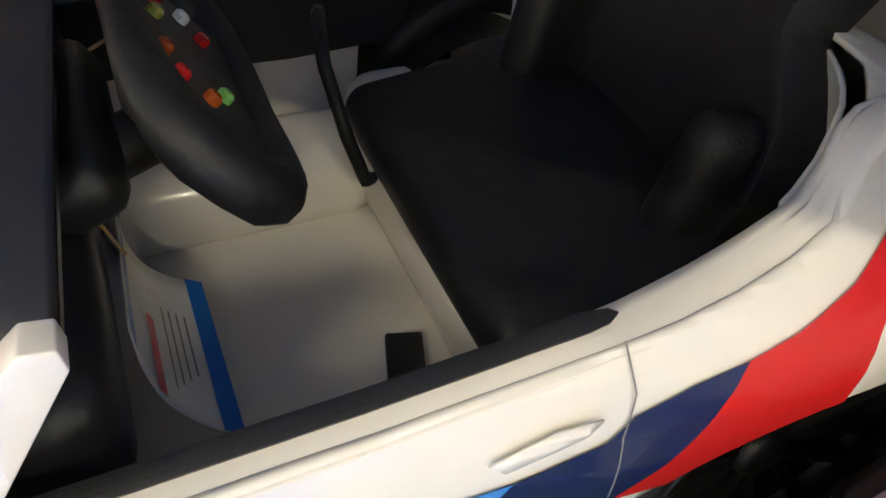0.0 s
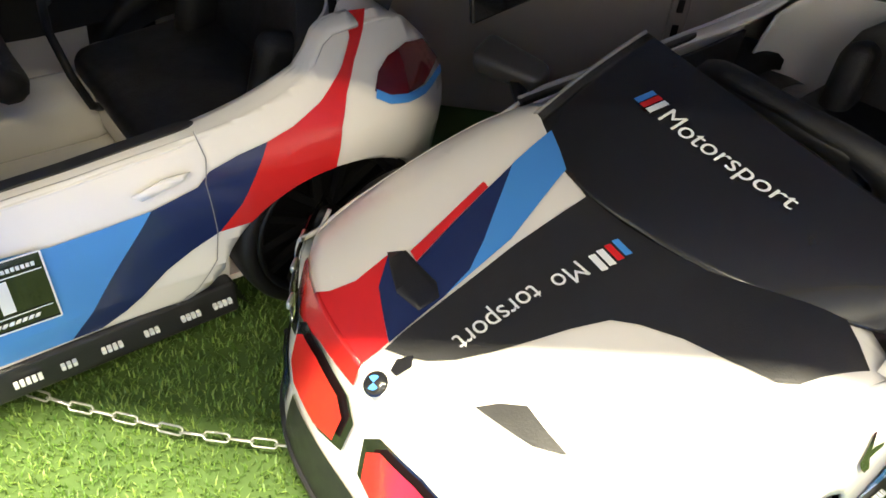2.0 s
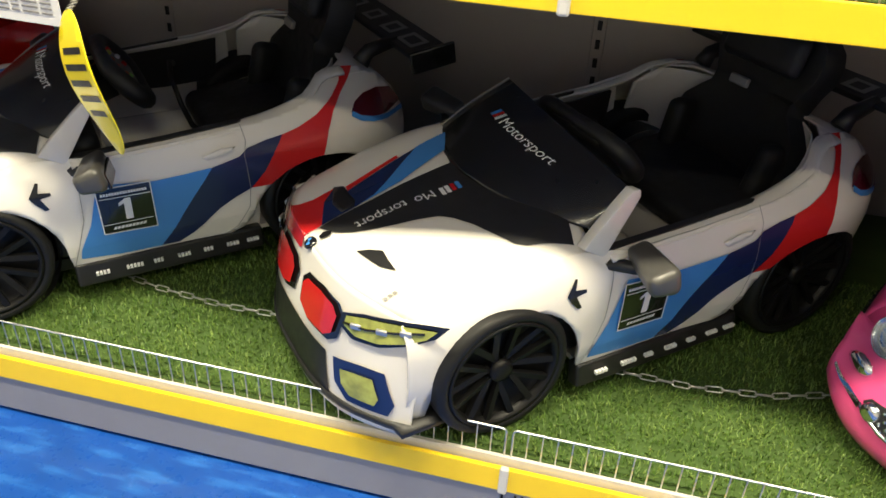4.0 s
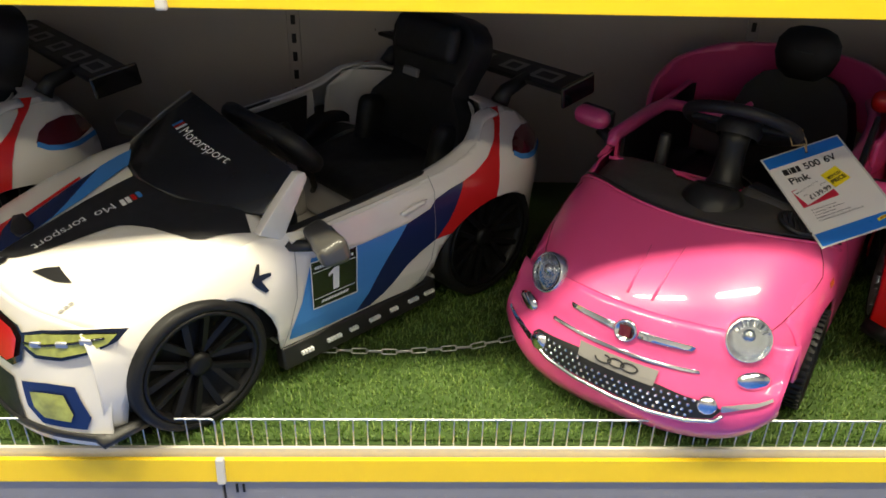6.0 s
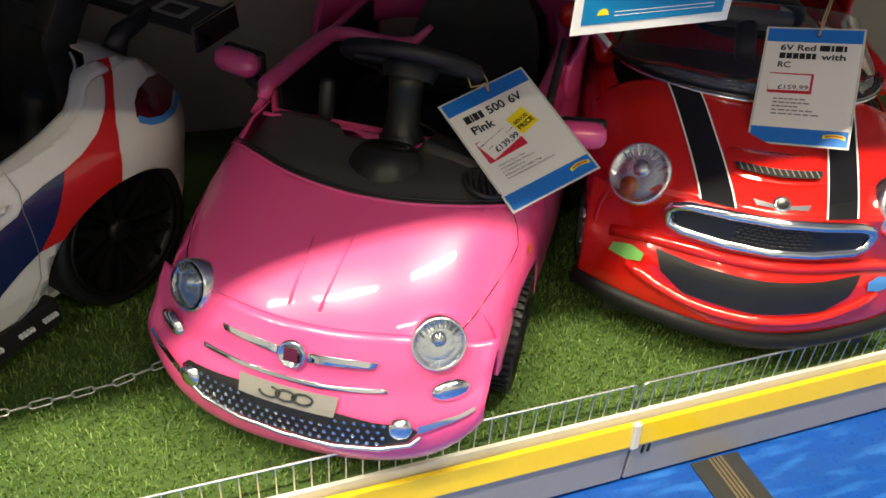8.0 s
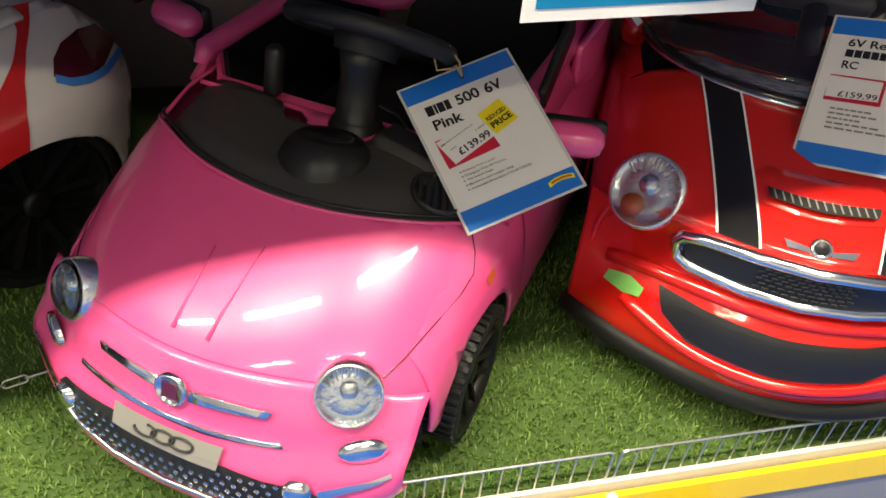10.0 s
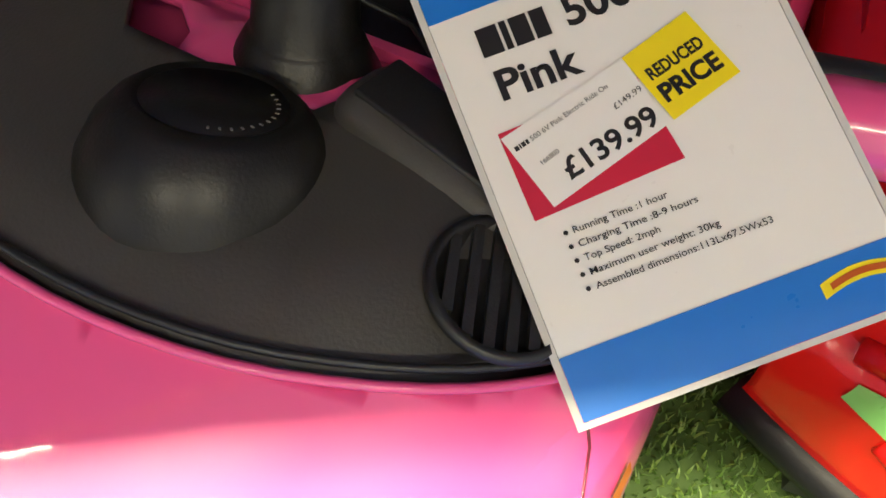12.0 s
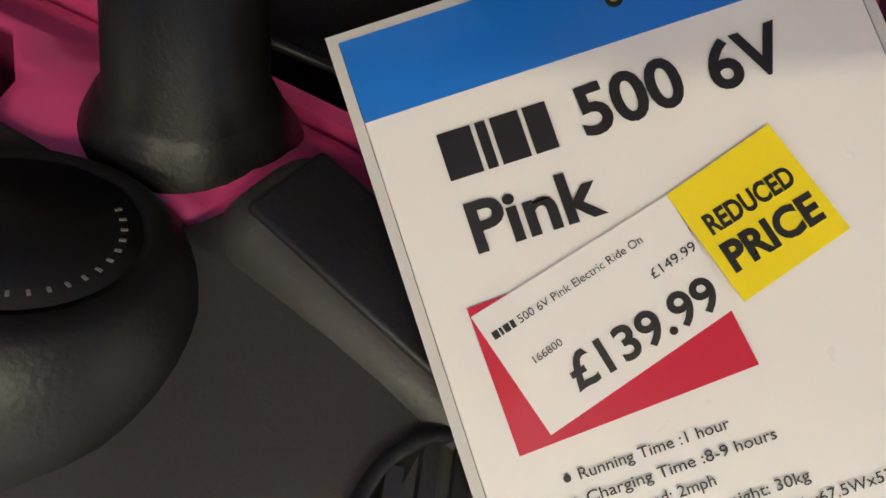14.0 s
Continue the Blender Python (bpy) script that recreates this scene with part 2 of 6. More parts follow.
def text_mesh(words, size, m, align="LEFT", squeeze=1.0, depth=0.0):
    """Lettering in the built-in font as a bmesh."""
    cu = bpy.data.curves.new("letters", "FONT")
    cu.body, cu.size, cu.align_x, cu.resolution_u = words, size, align, 4
    cu.offset = depth
    ob = bpy.data.objects.new("letters", cu)
    me = bpy.data.meshes.new_from_object(ob)
    bm = bmesh.new()
    bm.from_mesh(me)
    bpy.data.objects.remove(ob)
    bpy.data.meshes.remove(me)
    bpy.data.curves.remove(cu)
    return moved(bm, m @ Matrix.Diagonal((squeeze, 1, 1, 1)))


def empty(name, m, label, category, group="", kind=""):
    ob = new(name)
    ob.matrix_world = m
    ob.empty_display_size = 0.05
    return tagged(ob, label, category, group, kind)


def interp(x, table):
    xs, ys = [a for a, _ in table], [b for _, b in table]
    return float(np.interp(x, xs, ys))


def curve(x, table):
    """A smooth curve through (x, y) pairs."""
    if x <= table[0][0]:
        return table[0][1]
    for i in range(len(table) - 1):
        (x0, y0), (x1, y1) = table[i], table[i + 1]
        if x <= x1:
            ya = table[i - 1] if i else table[i]
            yb = table[i + 2] if i + 2 < len(table) else table[i + 1]
            m0 = (y1 - ya[1]) / (x1 - ya[0]) if x1 > ya[0] else 0
            m1 = (yb[1] - y0) / (yb[0] - x0) if yb[0] > x0 else 0
            h = x1 - x0
            s = (x - x0) / h
            return (2 * s**3 - 3 * s**2 + 1) * y0 + (s**3 - 2 * s**2 + s) * h * m0 + (3 * s**2 - 2 * s**3) * y1 + (s**3 - s**2) * h * m1
    return table[-1][1]


# ---- the shop ----
GRASS_Z, DECK_Y, BACK_Y, X0, X1, BAY = 0.168, 0.0, 1.12, -3.75, 3.75, 1.25
TOP_Y, TOP_Z = 0.05, 0.912

floor = tagged(part("floor", box(-4.5, 4.5, -4.0, 1.2, -0.1, 0.0), FLOORBLUE), "blue mottled vinyl shop floor", "floor", kind="structure")
strip = tagged(part("trim", box(1.392, 1.492, -3.9, -0.02, -0.02, 0.003), STRIPE), "black strip laid across the blue floor", "floor strip", kind="structure")
inlay = part("inlay", join(*[box(1.428 + k * 0.008, 1.433 + k * 0.008, -3.9, -0.02, 0.0, 0.0055) for k in range(4)]), BRASS, strip, "thin ribbed metal inlay")
tagged(part("wall_back", box(-4.5, 4.5, 1.16, 1.3, 0, 3.0), BACKPANEL), "plain beige shop wall behind the shelving", "wall", kind="structure")
tagged(part("wall_front", box(-4.5, 4.5, -4.1, -4.0, 0, 3.0), CEILING), "plain pale wall across the aisle", "wall", kind="structure")
tagged(part("wall_left", box(-4.6, -4.5, -4.0, 1.3, 0, 3.0), CEILING), "plain pale wall at the aisle's end", "wall", kind="structure")
tagged(part("wall_right", box(4.5, 4.6, -4.0, 1.3, 0, 3.0), CEILING), "plain pale wall at the aisle's end", "wall", kind="structure")
tagged(part("ceiling", box(-4.5, 4.5, -4.0, 1.3, 3.0, 3.1), CEILING), "plain pale shop ceiling", "ceiling", kind="structure")

# ---- shelving: base deck, rails, fences, upper shelf ----
shelf_base = empty("shelf_base", pose(0, 0, 0), "grey steel base shelf with a yellow ticket rail and grass deck", "shelf", kind="structure")
part("deck", box(X0, X1, -0.001, BACK_Y, 0.1, 0.16), BOARD, shelf_base, "pale board deck under the grass")
# black box added to paint the shade in the gap under the kick plate
part("gap_shade", box(X0, X1, 0.03, 0.06, 0.0, 0.1), BLACK, shelf_base, "black filler behind the kick plate, its colour standing for the gap's shade")
top_shelf = empty("upper_shelf", pose(0, 0, 0), "upper steel shelf with yellow ticket rail and grass", "shelf", kind="structure")
part("shelf_plate", box(X0, X1, TOP_Y + 0.012, BACK_Y, TOP_Z + 0.004, TOP_Z + 0.035), SHELFWHITE, top_shelf)
kick_bm = rounded_box((BAY - 0.004, 0.016, 0.09), (0, 0, 0), 0.003)
kick_me = rail_me = None
for k in range(-3, 3):
    cx = (k + 0.5) * BAY
    if kick_me is None:
        kick = part("kick_plate", kick_bm, RAILGREY, shelf_base)
        kick_me = kick.data
        rail = part("ticket_rail", rounded_box((BAY - 0.002, 0.01, 0.048), (0, 0.005, 0.0), 0.0015), RAILYELLOW, shelf_base, "yellow ticket rail")
        rail_me = rail.data
    else:
        kick, rail = new("kick_plate", kick_me), new("ticket_rail", rail_me)
        kick.parent = rail.parent = shelf_base
    kick.location = (cx, -0.009, 0.053)
    rail.location = (cx, -0.018, 0.122)
    rail.rotation_euler = (radians(-7), 0, 0)
    upper = new("ticket_rail", rail_me)
    upper.parent, upper.location = top_shelf, (cx, TOP_Y - 0.01, TOP_Z + 0.025)
    upper.rotation_euler = (radians(-3), 0, 0)
for k in range(-2, 4):
    for holder, y, z in ((shelf_base, -0.018, 0.123), (top_shelf, TOP_Y - 0.012, TOP_Z + 0.026)):
        clip = part("clip", rounded_box((0.016, 0.012, 0.056), (k * BAY, y, z), 0.004, (-7 if z < 0.5 else -3, 0, 0)), CLEARPL, holder, "pale plastic rail clip")
    for dx in (0.022, 0.034):
        part("slot", box(k * BAY + dx, k * BAY + dx + 0.004, -0.0195, -0.0165, 0.072, 0.09), SLOTBLACK, shelf_base)

# back panels with slotted uprights
back = empty("back_panel", pose(0, 0, 0), "beige steel back panel of the shelving", "back panel", kind="structure")
for k in range(-3, 3):
    part("panel", box(k * BAY + 0.018, (k + 1) * BAY - 0.018, BACK_Y, BACK_Y + 0.02, 0.1, 2.2), BACKPANEL, back)
slot_me = None
for k in range(-2, 4):
    part("upright", rounded_box((0.034, 0.03, 2.2), (k * BAY, BACK_Y + 0.012, 1.1), 0.003), BACKPANEL, back)
    for j in range(24):
        z = 0.235 + j * 0.05
        if z > TOP_Z:
            break
        if slot_me is None:
            slot_ob = part("slot", box(-0.006, 0.006, -0.001, 0.003, -0.0125, 0.0125), SLOTBLACK, back)
            slot_me = slot_ob.data
        else:
            slot_ob = new("slot", slot_me)
            slot_ob.parent = back
        slot_ob.location = (k * BAY, BACK_Y - 0.004, z)


# wire fences along both shelf fronts
def wire_fence(holder_pose, label):
    f = empty("wire_fence", holder_pose, label, "wire fence", group="wire fences along the shelf fronts")
    half, h, r = BAY / 2 - 0.006, 0.072, 0.007
    pts = [(-half, 0, -0.02), (-half, 0, h - r), (-half + r * 0.3, 0, h - r * 0.3), (-half + r, 0, h), (half - r, 0, h), (half - r * 0.3, 0, h - r * 0.3), (half, 0, h - r), (half, 0, -0.02)]
    part("top_wire", tube(pts, 0.0019), STEEL, f)
    part("low_wire", tube([(-half, 0.002, 0.004), (half, 0.002, 0.004)], 0.0016), STEEL, f)
    count = 49
    me = None
    for i in range(1, count):
        x = -half + i * 2 * half / count
        if me is None:
            w = part("wire", rod((0, 0, -0.02), (0, 0, h), 0.0013, 6), STEEL, f)
            me = w.data
        else:
            w = new("wire", me)
            w.parent = f
        w.location = (x, 0.0025, 0)
    return f


fence = wire_fence(pose(-2.5 * BAY, 0.004, 0.151), "low zinc wire fence standing in the shelf front")
for k in range(-2, 3):
    copy_thing(fence, pose((k + 0.5) * BAY, 0.004, 0.151))
for k in range(-2, 2):
    copy_thing(fence, pose((k + 0.5) * BAY, TOP_Y + 0.014, TOP_Z + 0.056))


def grass_blades(name, x0, x1, y0, y1, z, count, seed, label):
    """Short artificial turf: many thin bent blades in one mesh."""
    rng = np.random.default_rng(seed)
    x, y = rng.uniform(x0, x1, count), rng.uniform(y0, y1, count)
    ang, lean, h = rng.uniform(0, math.tau, count), rng.uniform(0.2, 1.1, count), rng.uniform(0.008, 0.017, count)
    w = rng.uniform(0.0008, 0.0016, count)
    side = np.stack([-np.sin(ang), np.cos(ang), 0 * ang], 1) * w[:, None]
    base = np.stack([x, y, np.full(count, z)], 1)
    tip = np.stack([np.cos(ang) * np.sin(lean), np.sin(ang) * np.sin(lean), np.cos(lean)], 1) * h[:, None]
    mid = np.stack([0.35 * tip[:, 0], 0.35 * tip[:, 1], 0.62 * tip[:, 2]], 1)
    verts = np.stack([base - side, base + side, base + mid + side * 0.8, base + mid - side * 0.8, base + tip], 1).reshape(-1, 3)
    i = np.arange(count) * 5
    quads = np.stack([i, i + 1, i + 2, i + 3], 1).tolist()
    tris = np.stack([i + 3, i + 2, i + 4], 1).tolist()
    me = bpy.data.meshes.new(name)
    me.from_pydata(verts.tolist(), [], quads + tris)
    me.materials.append(GRASS)
    return tagged(new(name, me), label, "grass", kind="stuff")


tagged(part("turf_mat", box(X0, X1, 0.006, BACK_Y - 0.002, 0.16, GRASS_Z - 0.004), GRASSMAT), "green artificial grass mat on the shelf deck", "grass mat", kind="structure")
grass_blades("turf", -1.75, 2.3, 0.006, 0.75, GRASS_Z - 0.005, 110000, 3, "short artificial green grass on the shelf deck")
tagged(part("turf_mat", box(X0, X1, TOP_Y + 0.02, BACK_Y - 0.002, TOP_Z + 0.035, TOP_Z + 0.045), GRASSMAT), "green artificial grass mat on the upper shelf", "grass mat", kind="structure")
grass_blades("turf", -1.6, 1.9, TOP_Y + 0.02, TOP_Y + 0.4, TOP_Z + 0.044, 30000, 4, "short artificial green grass on the upper shelf")
# ---- race car shapes: x runs back from the badge, the near side is -y ----
def rc_half(x):
    return curve(x, [(0.0, 0.27), (0.1, 0.287), (0.2, 0.3), (0.35, 0.308), (0.6, 0.306), (0.7, 0.31), (0.8, 0.319), (0.92, 0.328), (1.0, 0.32), (1.07, 0.297), (1.145, 0.245)])


def rc_top(x):
    return curve(x, [(0.0, 0.44), (0.05, 0.455), (0.12, 0.472), (0.22, 0.497), (0.32, 0.516), (0.42, 0.52)])


def rc_hood(x0, y):
    """Hood: a station and a side offset give the place on the skin."""
    w, top, z0 = rc_half(x0 + 0.1), rc_top(x0), 0.3
    a = min(abs(y) / w, 0.999)
    z = z0 + (top - z0) * (1 - a**4.5) ** (1 / 4.5)
    x = x0 + 0.11 * max(0.0, 1 - x0 / 0.4) * a**3
    return (x, y, z + 0.006 * math.exp(-((abs(y) - 0.23) / 0.06) ** 2) * min(1, max(0, x0 / 0.15)))


def rc_front(y, q):
    """Nose: y and a share q of the way down from the hood's edge."""
    x, _, ztop = rc_hood(0.0, max(-0.25, min(0.25, y)))
    x = 0.11 * (abs(y) / 0.287) ** 3
    z = ztop + (0.205 - ztop) * q
    return (x - 0.035 * math.sin(min(1.0, q * 1.25) * math.pi * 0.5) - 0.012 * q * q, y, z)


def rc_side(x, z, s=-1):
    """Flank: x and height give the place on the skin; s is the side."""
    w = rc_half(x)
    top = interp(x, [(0.1, 0.478), (0.3, 0.53), (0.4, 0.56), (0.7, 0.575), (0.85, 0.56)])
    bulge = 0.012 * math.exp(-((z - 0.42) / 0.07) ** 2) * interp(x, [(0.3, 0), (0.45, 0.3), (0.7, 1), (1.0, 1.0)])
    tuck = 0.02 * max(0.0, (0.3 - z) / 0.1)
    over = max(0.0, (z - 0.44) / max(0.02, top - 0.44))
    y = w + bulge - tuck - interp(x, [(0.6, 0.035), (0.8, 0.075), (1.0, 0.085)]) * min(1.2, over) ** 2
    if x < 0.46:
        x0 = (x - 0.08) / 0.8
        r = min(0.97, max(0.0, (z - 0.3) / (rc_top(x0) + 0.006 - 0.3)))
        y1 = rc_half(x0 + 0.1) * (1 - r**4.5) ** (1 / 4.5) - tuck
        k = min(1.0, max(0.0, (0.46 - x) / 0.1))
        y = k * y1 + (1 - k) * y
    return (x, s * y, z)


def lifted(f, d):
    """The same surface, d metres further out along its normal."""
    def g(p, q):
        a = Vector(f(p, q))
        u, v = Vector(f(p + 0.002, q)) - a, Vector(f(p, q + 0.002)) - a
        n = u.cross(v)
        n = n.normalized() if n.length > 1e-12 else Vector((0, 0, 1))
        c = a - Vector((0.5, 0, 0.35))
        return a + d * (n if n.dot(c) > 0 else -n)
    return g


def arc(cx, cz, r, a0, a1, n=14):
    return [(cx + r * math.cos(math.radians(a0 + (a1 - a0) * k / n)), cz + r * math.sin(math.radians(a0 + (a1 - a0) * k / n))) for k in range(n + 1)]


def ribbon(f, pts, width):
    """A narrow band along (p, q) points on a surface, as an outline."""
    left, right = [], []
    for i, (p, q) in enumerate(pts):
        a, b = pts[max(0, i - 1)], pts[min(len(pts) - 1, i + 1)]
        d = math.hypot(b[0] - a[0], b[1] - a[1]) or 1
        nx, ny = -(b[1] - a[1]) / d * width / 2, (b[0] - a[0]) / d * width / 2
        left.append((p + nx, q + ny))
        right.append((p - nx, q - ny))
    return patch(left + right[::-1], f, 0.02)


def toy_wheel(r, width, spokes, parent, centre, side, rim_mat, label, tread=0):
    """Tyre, dish, spokes and hub of a plastic wheel; its axle runs along y."""
    m = Matrix.Translation(centre) @ pose(0, 0, 0, 90 if side < 0 else -90, 0, 0)
    h = width / 2
    prof = [(0.8 * r, -h), (0.93 * r, -h), (0.985 * r, -h * 0.8), (r, -h * 0.4), (r, h * 0.4), (0.985 * r, h * 0.8), (0.94 * r, h), (0.86 * r, h), (0.82 * r, h * 0.86), (0.8 * r, h * 0.55)]
    tyre = part("tyre", lathe(prof, 48, m), TYRE, parent, soft=True)
    if tread:
        for k in range(tread):
            a = k * math.tau / tread
            lug = part("tread_block", rounded_box((0.012, 0.006, width * 0.9), (0, 0, 0), 0.0015, seg=1), TYRE, tyre)
            lug.matrix_local = m @ pose(0, 0, 0, 0, 0, math.degrees(a)) @ pose(0, r + 0.001, 0)
    part("dish", lathe([(0.8 * r, h * 0.55), (0.72 * r, h * 0.3), (0.2 * r, h * 0.2), (0.0, h * 0.2)], 48, m), rim_mat, parent, soft=True)
    part("rim_ring", lathe([(0.825 * r, h * 0.8), (0.83 * r, h * 0.98), (0.775 * r, h * 0.98), (0.755 * r, h * 0.6)], 48, m), rim_mat, parent, soft=True)
    me = None
    for k in range(spokes):
        if me is None:
            sp = bmesh.new()
            for dx in (-1, 1):
                vs = [(dx * 0.05 * r, 0.14 * r, h * 0.55), (dx * 0.13 * r, 0.14 * r, h * 0.5), (dx * 0.21 * r, 0.78 * r, h * 0.86), (dx * 0.12 * r, 0.78 * r, h * 0.9)]
                top = [sp.verts.new(v) for v in vs]
                low = [sp.verts.new((v[0], v[1], v[2] - 0.012)) for v in vs]
                sp.faces.new(top)
                for i in range(4):
                    sp.faces.new((top[i], top[(i + 1) % 4], low[(i + 1) % 4], low[i]))
            s_ob = part("spoke", sp, rim_mat, parent)
            me = s_ob.data
        else:
            s_ob = new("spoke", me)
            s_ob.parent = parent
        s_ob.matrix_local = m @ pose(0, 0, 0, 0, 0, 360 * k / spokes)
    part("hub_cap", lathe([(0.17 * r, h * 0.5), (0.16 * r, h * 0.72), (0.1 * r, h * 0.78), (0, h * 0.78)], 24, m), rim_mat, parent, soft=True)


def taper(bm, s, m):
    """Narrows a shell towards its foot and its front, then places it."""
    for v in bm.verts:
        k = 0.5 + s * v.co.y / 0.124
        v.co.z *= 0.62 + 0.38 * k
        v.co.x *= 0.7 + 0.3 * k
        if v.co.x < 0:
            v.co.z *= 0.8
    return moved(bm, m)


def bars(f, p, q, length, height, count, gap=0.25, lean=0.0):
    """Plain bars that stand in for small lettering, laid on a surface."""
    out = []
    w = length / count
    for i in range(count):
        a, b = p + i * w, p + (i + 1 - gap) * w
        out.append(patch([(a, q), (b, q), (b + lean, q + height), (a + lean, q + height)], f, 0.05))
    return join(*out)


def race_car(at, label):
    car = empty("toy_race_car", at, label, "ride-on car", group="white toy race cars on the shelf")
    side, far = (lambda x, z: rc_side(x, z, -1)), (lambda x, z: rc_side(x, z, 1))
    S = 0.02
    # skins
    xs = [0.02 * k for k in range(0, 21)]
    hood_out = [(x, -0.9 * rc_half(x + 0.1)) for x in xs] + [(x, 0.9 * rc_half(x + 0.1)) for x in xs[::-1]]
    hood = part("hood", patch(hood_out, rc_hood, S), WHITE, car, "glossy white plastic hood", soft=True, thick=0.005)
    ys = [-0.284 + 0.0284 * k for k in range(21)]
    nose = part("nose", patch([(y, 0.0) for y in ys] + [(y, 1.0) for y in ys[::-1]], rc_front, (0.02, 0.05)), WHITE, car, soft=True, thick=0.005)
    top_front = [(x, 0.3 + (rc_top((x - 0.08) / 0.8) - 0.3) * 0.85) for x in (0.44, 0.4, 0.36, 0.32, 0.28, 0.24, 0.2, 0.16, 0.12, 0.085, 0.056)]
    outline = ([(0.056, 0.24), (0.09, 0.22)] + arc(0.238, 0.275, 0.142, 176, 0)[1:] + [(0.385, 0.25), (0.7, 0.252), (0.735, 0.268), (0.757, 0.296)] + arc(0.92, 0.25, 0.17, 160, 6, 20)
               + [(1.115, 0.3), (1.137, 0.35), (1.145, 0.41), (1.14, 0.46), (1.12, 0.51), (1.09, 0.543), (1.05, 0.562), (1.0, 0.569), (0.955, 0.567), (0.937, 0.56), (0.922, 0.546), (0.905, 0.531), (0.87, 0.52), (0.83, 0.511), (0.79, 0.505), (0.74, 0.501), (0.6, 0.49), (0.46, 0.484)] + top_front)
    for s, f in ((-1, side), (1, far)):
        flank = part("flank", patch(outline, f, S), WHITE, car, soft=True, thick=0.006 * -s)
    # tail
    def deck(x, y):
        w = abs(y) / 0.3
        return (x, y, curve(x, [(0.9, 0.556), (0.95, 0.566), (1.0, 0.57), (1.05, 0.563), (1.09, 0.545), (1.12, 0.51), (1.14, 0.46)]) - 0.035 * max(0, w - 0.5) ** 2 * 4)
    part("rear_deck", patch([(0.94, -0.25), (1.0, -0.245), (1.06, -0.232), (1.14, -0.225), (1.14, 0.225), (1.06, 0.232), (1.0, 0.245), (0.94, 0.25), (0.935, 0.235), (0.98, 0.22), (1.015, 0.18), (1.03, 0.1), (1.03, -0.1), (1.015, -0.18), (0.98, -0.22), (0.935, -0.235)], deck, 0.02), WHITE, car, soft=True, thick=0.005)
    part("tail_panel", patch([(-0.25, 0.26), (0.25, 0.26), (0.25, 0.5), (-0.25, 0.5)], lambda y, z: (1.155 - 0.02 * abs(y / 0.25) ** 3 - 0.02 * ((z - 0.38) / 0.12) ** 2, y, z), 0.03), WHITE, car, soft=True, thick=0.005)
    # cockpit tub
    floor_bm = box(0.4, 1.05, -0.275, 0.275, 0.234, 0.244)
    part("cockpit_floor", floor_bm, WHITE, car, "dusty white moulded cockpit floor")
    part("chassis", box(0.06, 1.12, -0.225, 0.225, 0.205, 0.232), BLACK, car)
    for s in (-1, 1):
        wall = lambda x, z, s=s: (x, s * (0.272 + 0.01 * (z - 0.24) / 0.25), z)
        part("inner_wall", patch([(0.4, 0.24), (0.775, 0.24), (0.79, 0.425), (0.88, 0.425), (0.88, 0.51), (0.83, 0.504), (0.79, 0.499), (0.74, 0.495), (0.46, 0.478), (0.4, 0.478)], wall, 0.03), WHITE, car, thick=0.005 * s)
        lip = lambda x, v, s=s: (x, s * (interp(x, [(0.75, 0.274), (0.83, 0.264), (0.91, 0.252), (0.95, 0.225), (1.0, 0.22)]) + v * 0.034), interp(x, [(0.4, 0.482), (0.6, 0.491), (0.74, 0.502), (0.79, 0.506), (0.83, 0.512), (0.87, 0.521), (0.905, 0.532), (0.922, 0.547), (0.937, 0.561), (0.955, 0.568), (0.99, 0.57)]) - 0.007 * v**3)
        part("sill_top", patch([(0.42 + 0.02 * k, 0.0) for k in range(30)] + [(1.0 - 0.02 * k, 1.0) for k in range(30)], lip, (0.02, 0.25)), WHITE, car, soft=True, thick=0.006 * s)
        trim = lambda x, v, s=s: (x, s * (0.276 + v * 0.013), interp(x, [(0.4, 0.488), (0.6, 0.497), (0.76, 0.509)]) - 0.003 * v * v)
        part("sill_trim", patch([(0.4, 0), (0.735, 0), (0.75, 0.25), (0.755, 0.6), (0.748, 0.9), (0.735, 1), (0.4, 1)], trim, (0.03, 0.25)), BLACK, car, "black plastic sill trim", thick=0.008 * s)
    part("door_lining", patch([(0.42, 0.4), (0.7, 0.39), (0.825, 0.395), (0.84, 0.44), (0.845, 0.503), (0.74, 0.493), (0.42, 0.478)], lambda x, z: (x, 0.262, z), 0.05), BLACK, car, thick=-0.006)
    part("footwell", box(0.36, 0.46, -0.255, 0.255, 0.25, 0.43), DARKGREY, car, bevel=0.01)
    part("tunnel", rounded_box((0.3, 0.12, 0.1), (0.62, 0.2, 0.285), 0.035), WHITE, car, soft=True)
    part("pedal", rounded_box((0.036, 0.075, 0.012), (0.708, -0.085, 0.252), 0.003, (0, 0, -17)), BLACK, car, "black square foot plate")
    # seat
    part("seat_base", rounded_box((0.36, 0.5, 0.14), (0.925, 0, 0.31), 0.04, seg=5), WHITE, car, soft=True)
    part("seat_cushion", rounded_box((0.34, 0.38, 0.06), (0.893, -0.03, 0.402), 0.029, (0, -6, 0), 5), SOFTBLACK, car, "black padded seat cushion", soft=True)
    half = [(0.12, 0.36), (0.15, 0.4), (0.168, 0.44), (0.172, 0.49), (0.16, 0.53), (0.132, 0.558), (0.112, 0.575), (0.108, 0.595), (0.12, 0.62), (0.134, 0.65), (0.137, 0.685), (0.125, 0.712), (0.1, 0.73), (0.06, 0.738)]
    def seat_skin(y, z):
        return (0.925 + 0.28 * (z - 0.36) - 0.55 * y * y * (1.4 if z < 0.6 else 0.5), y, z)
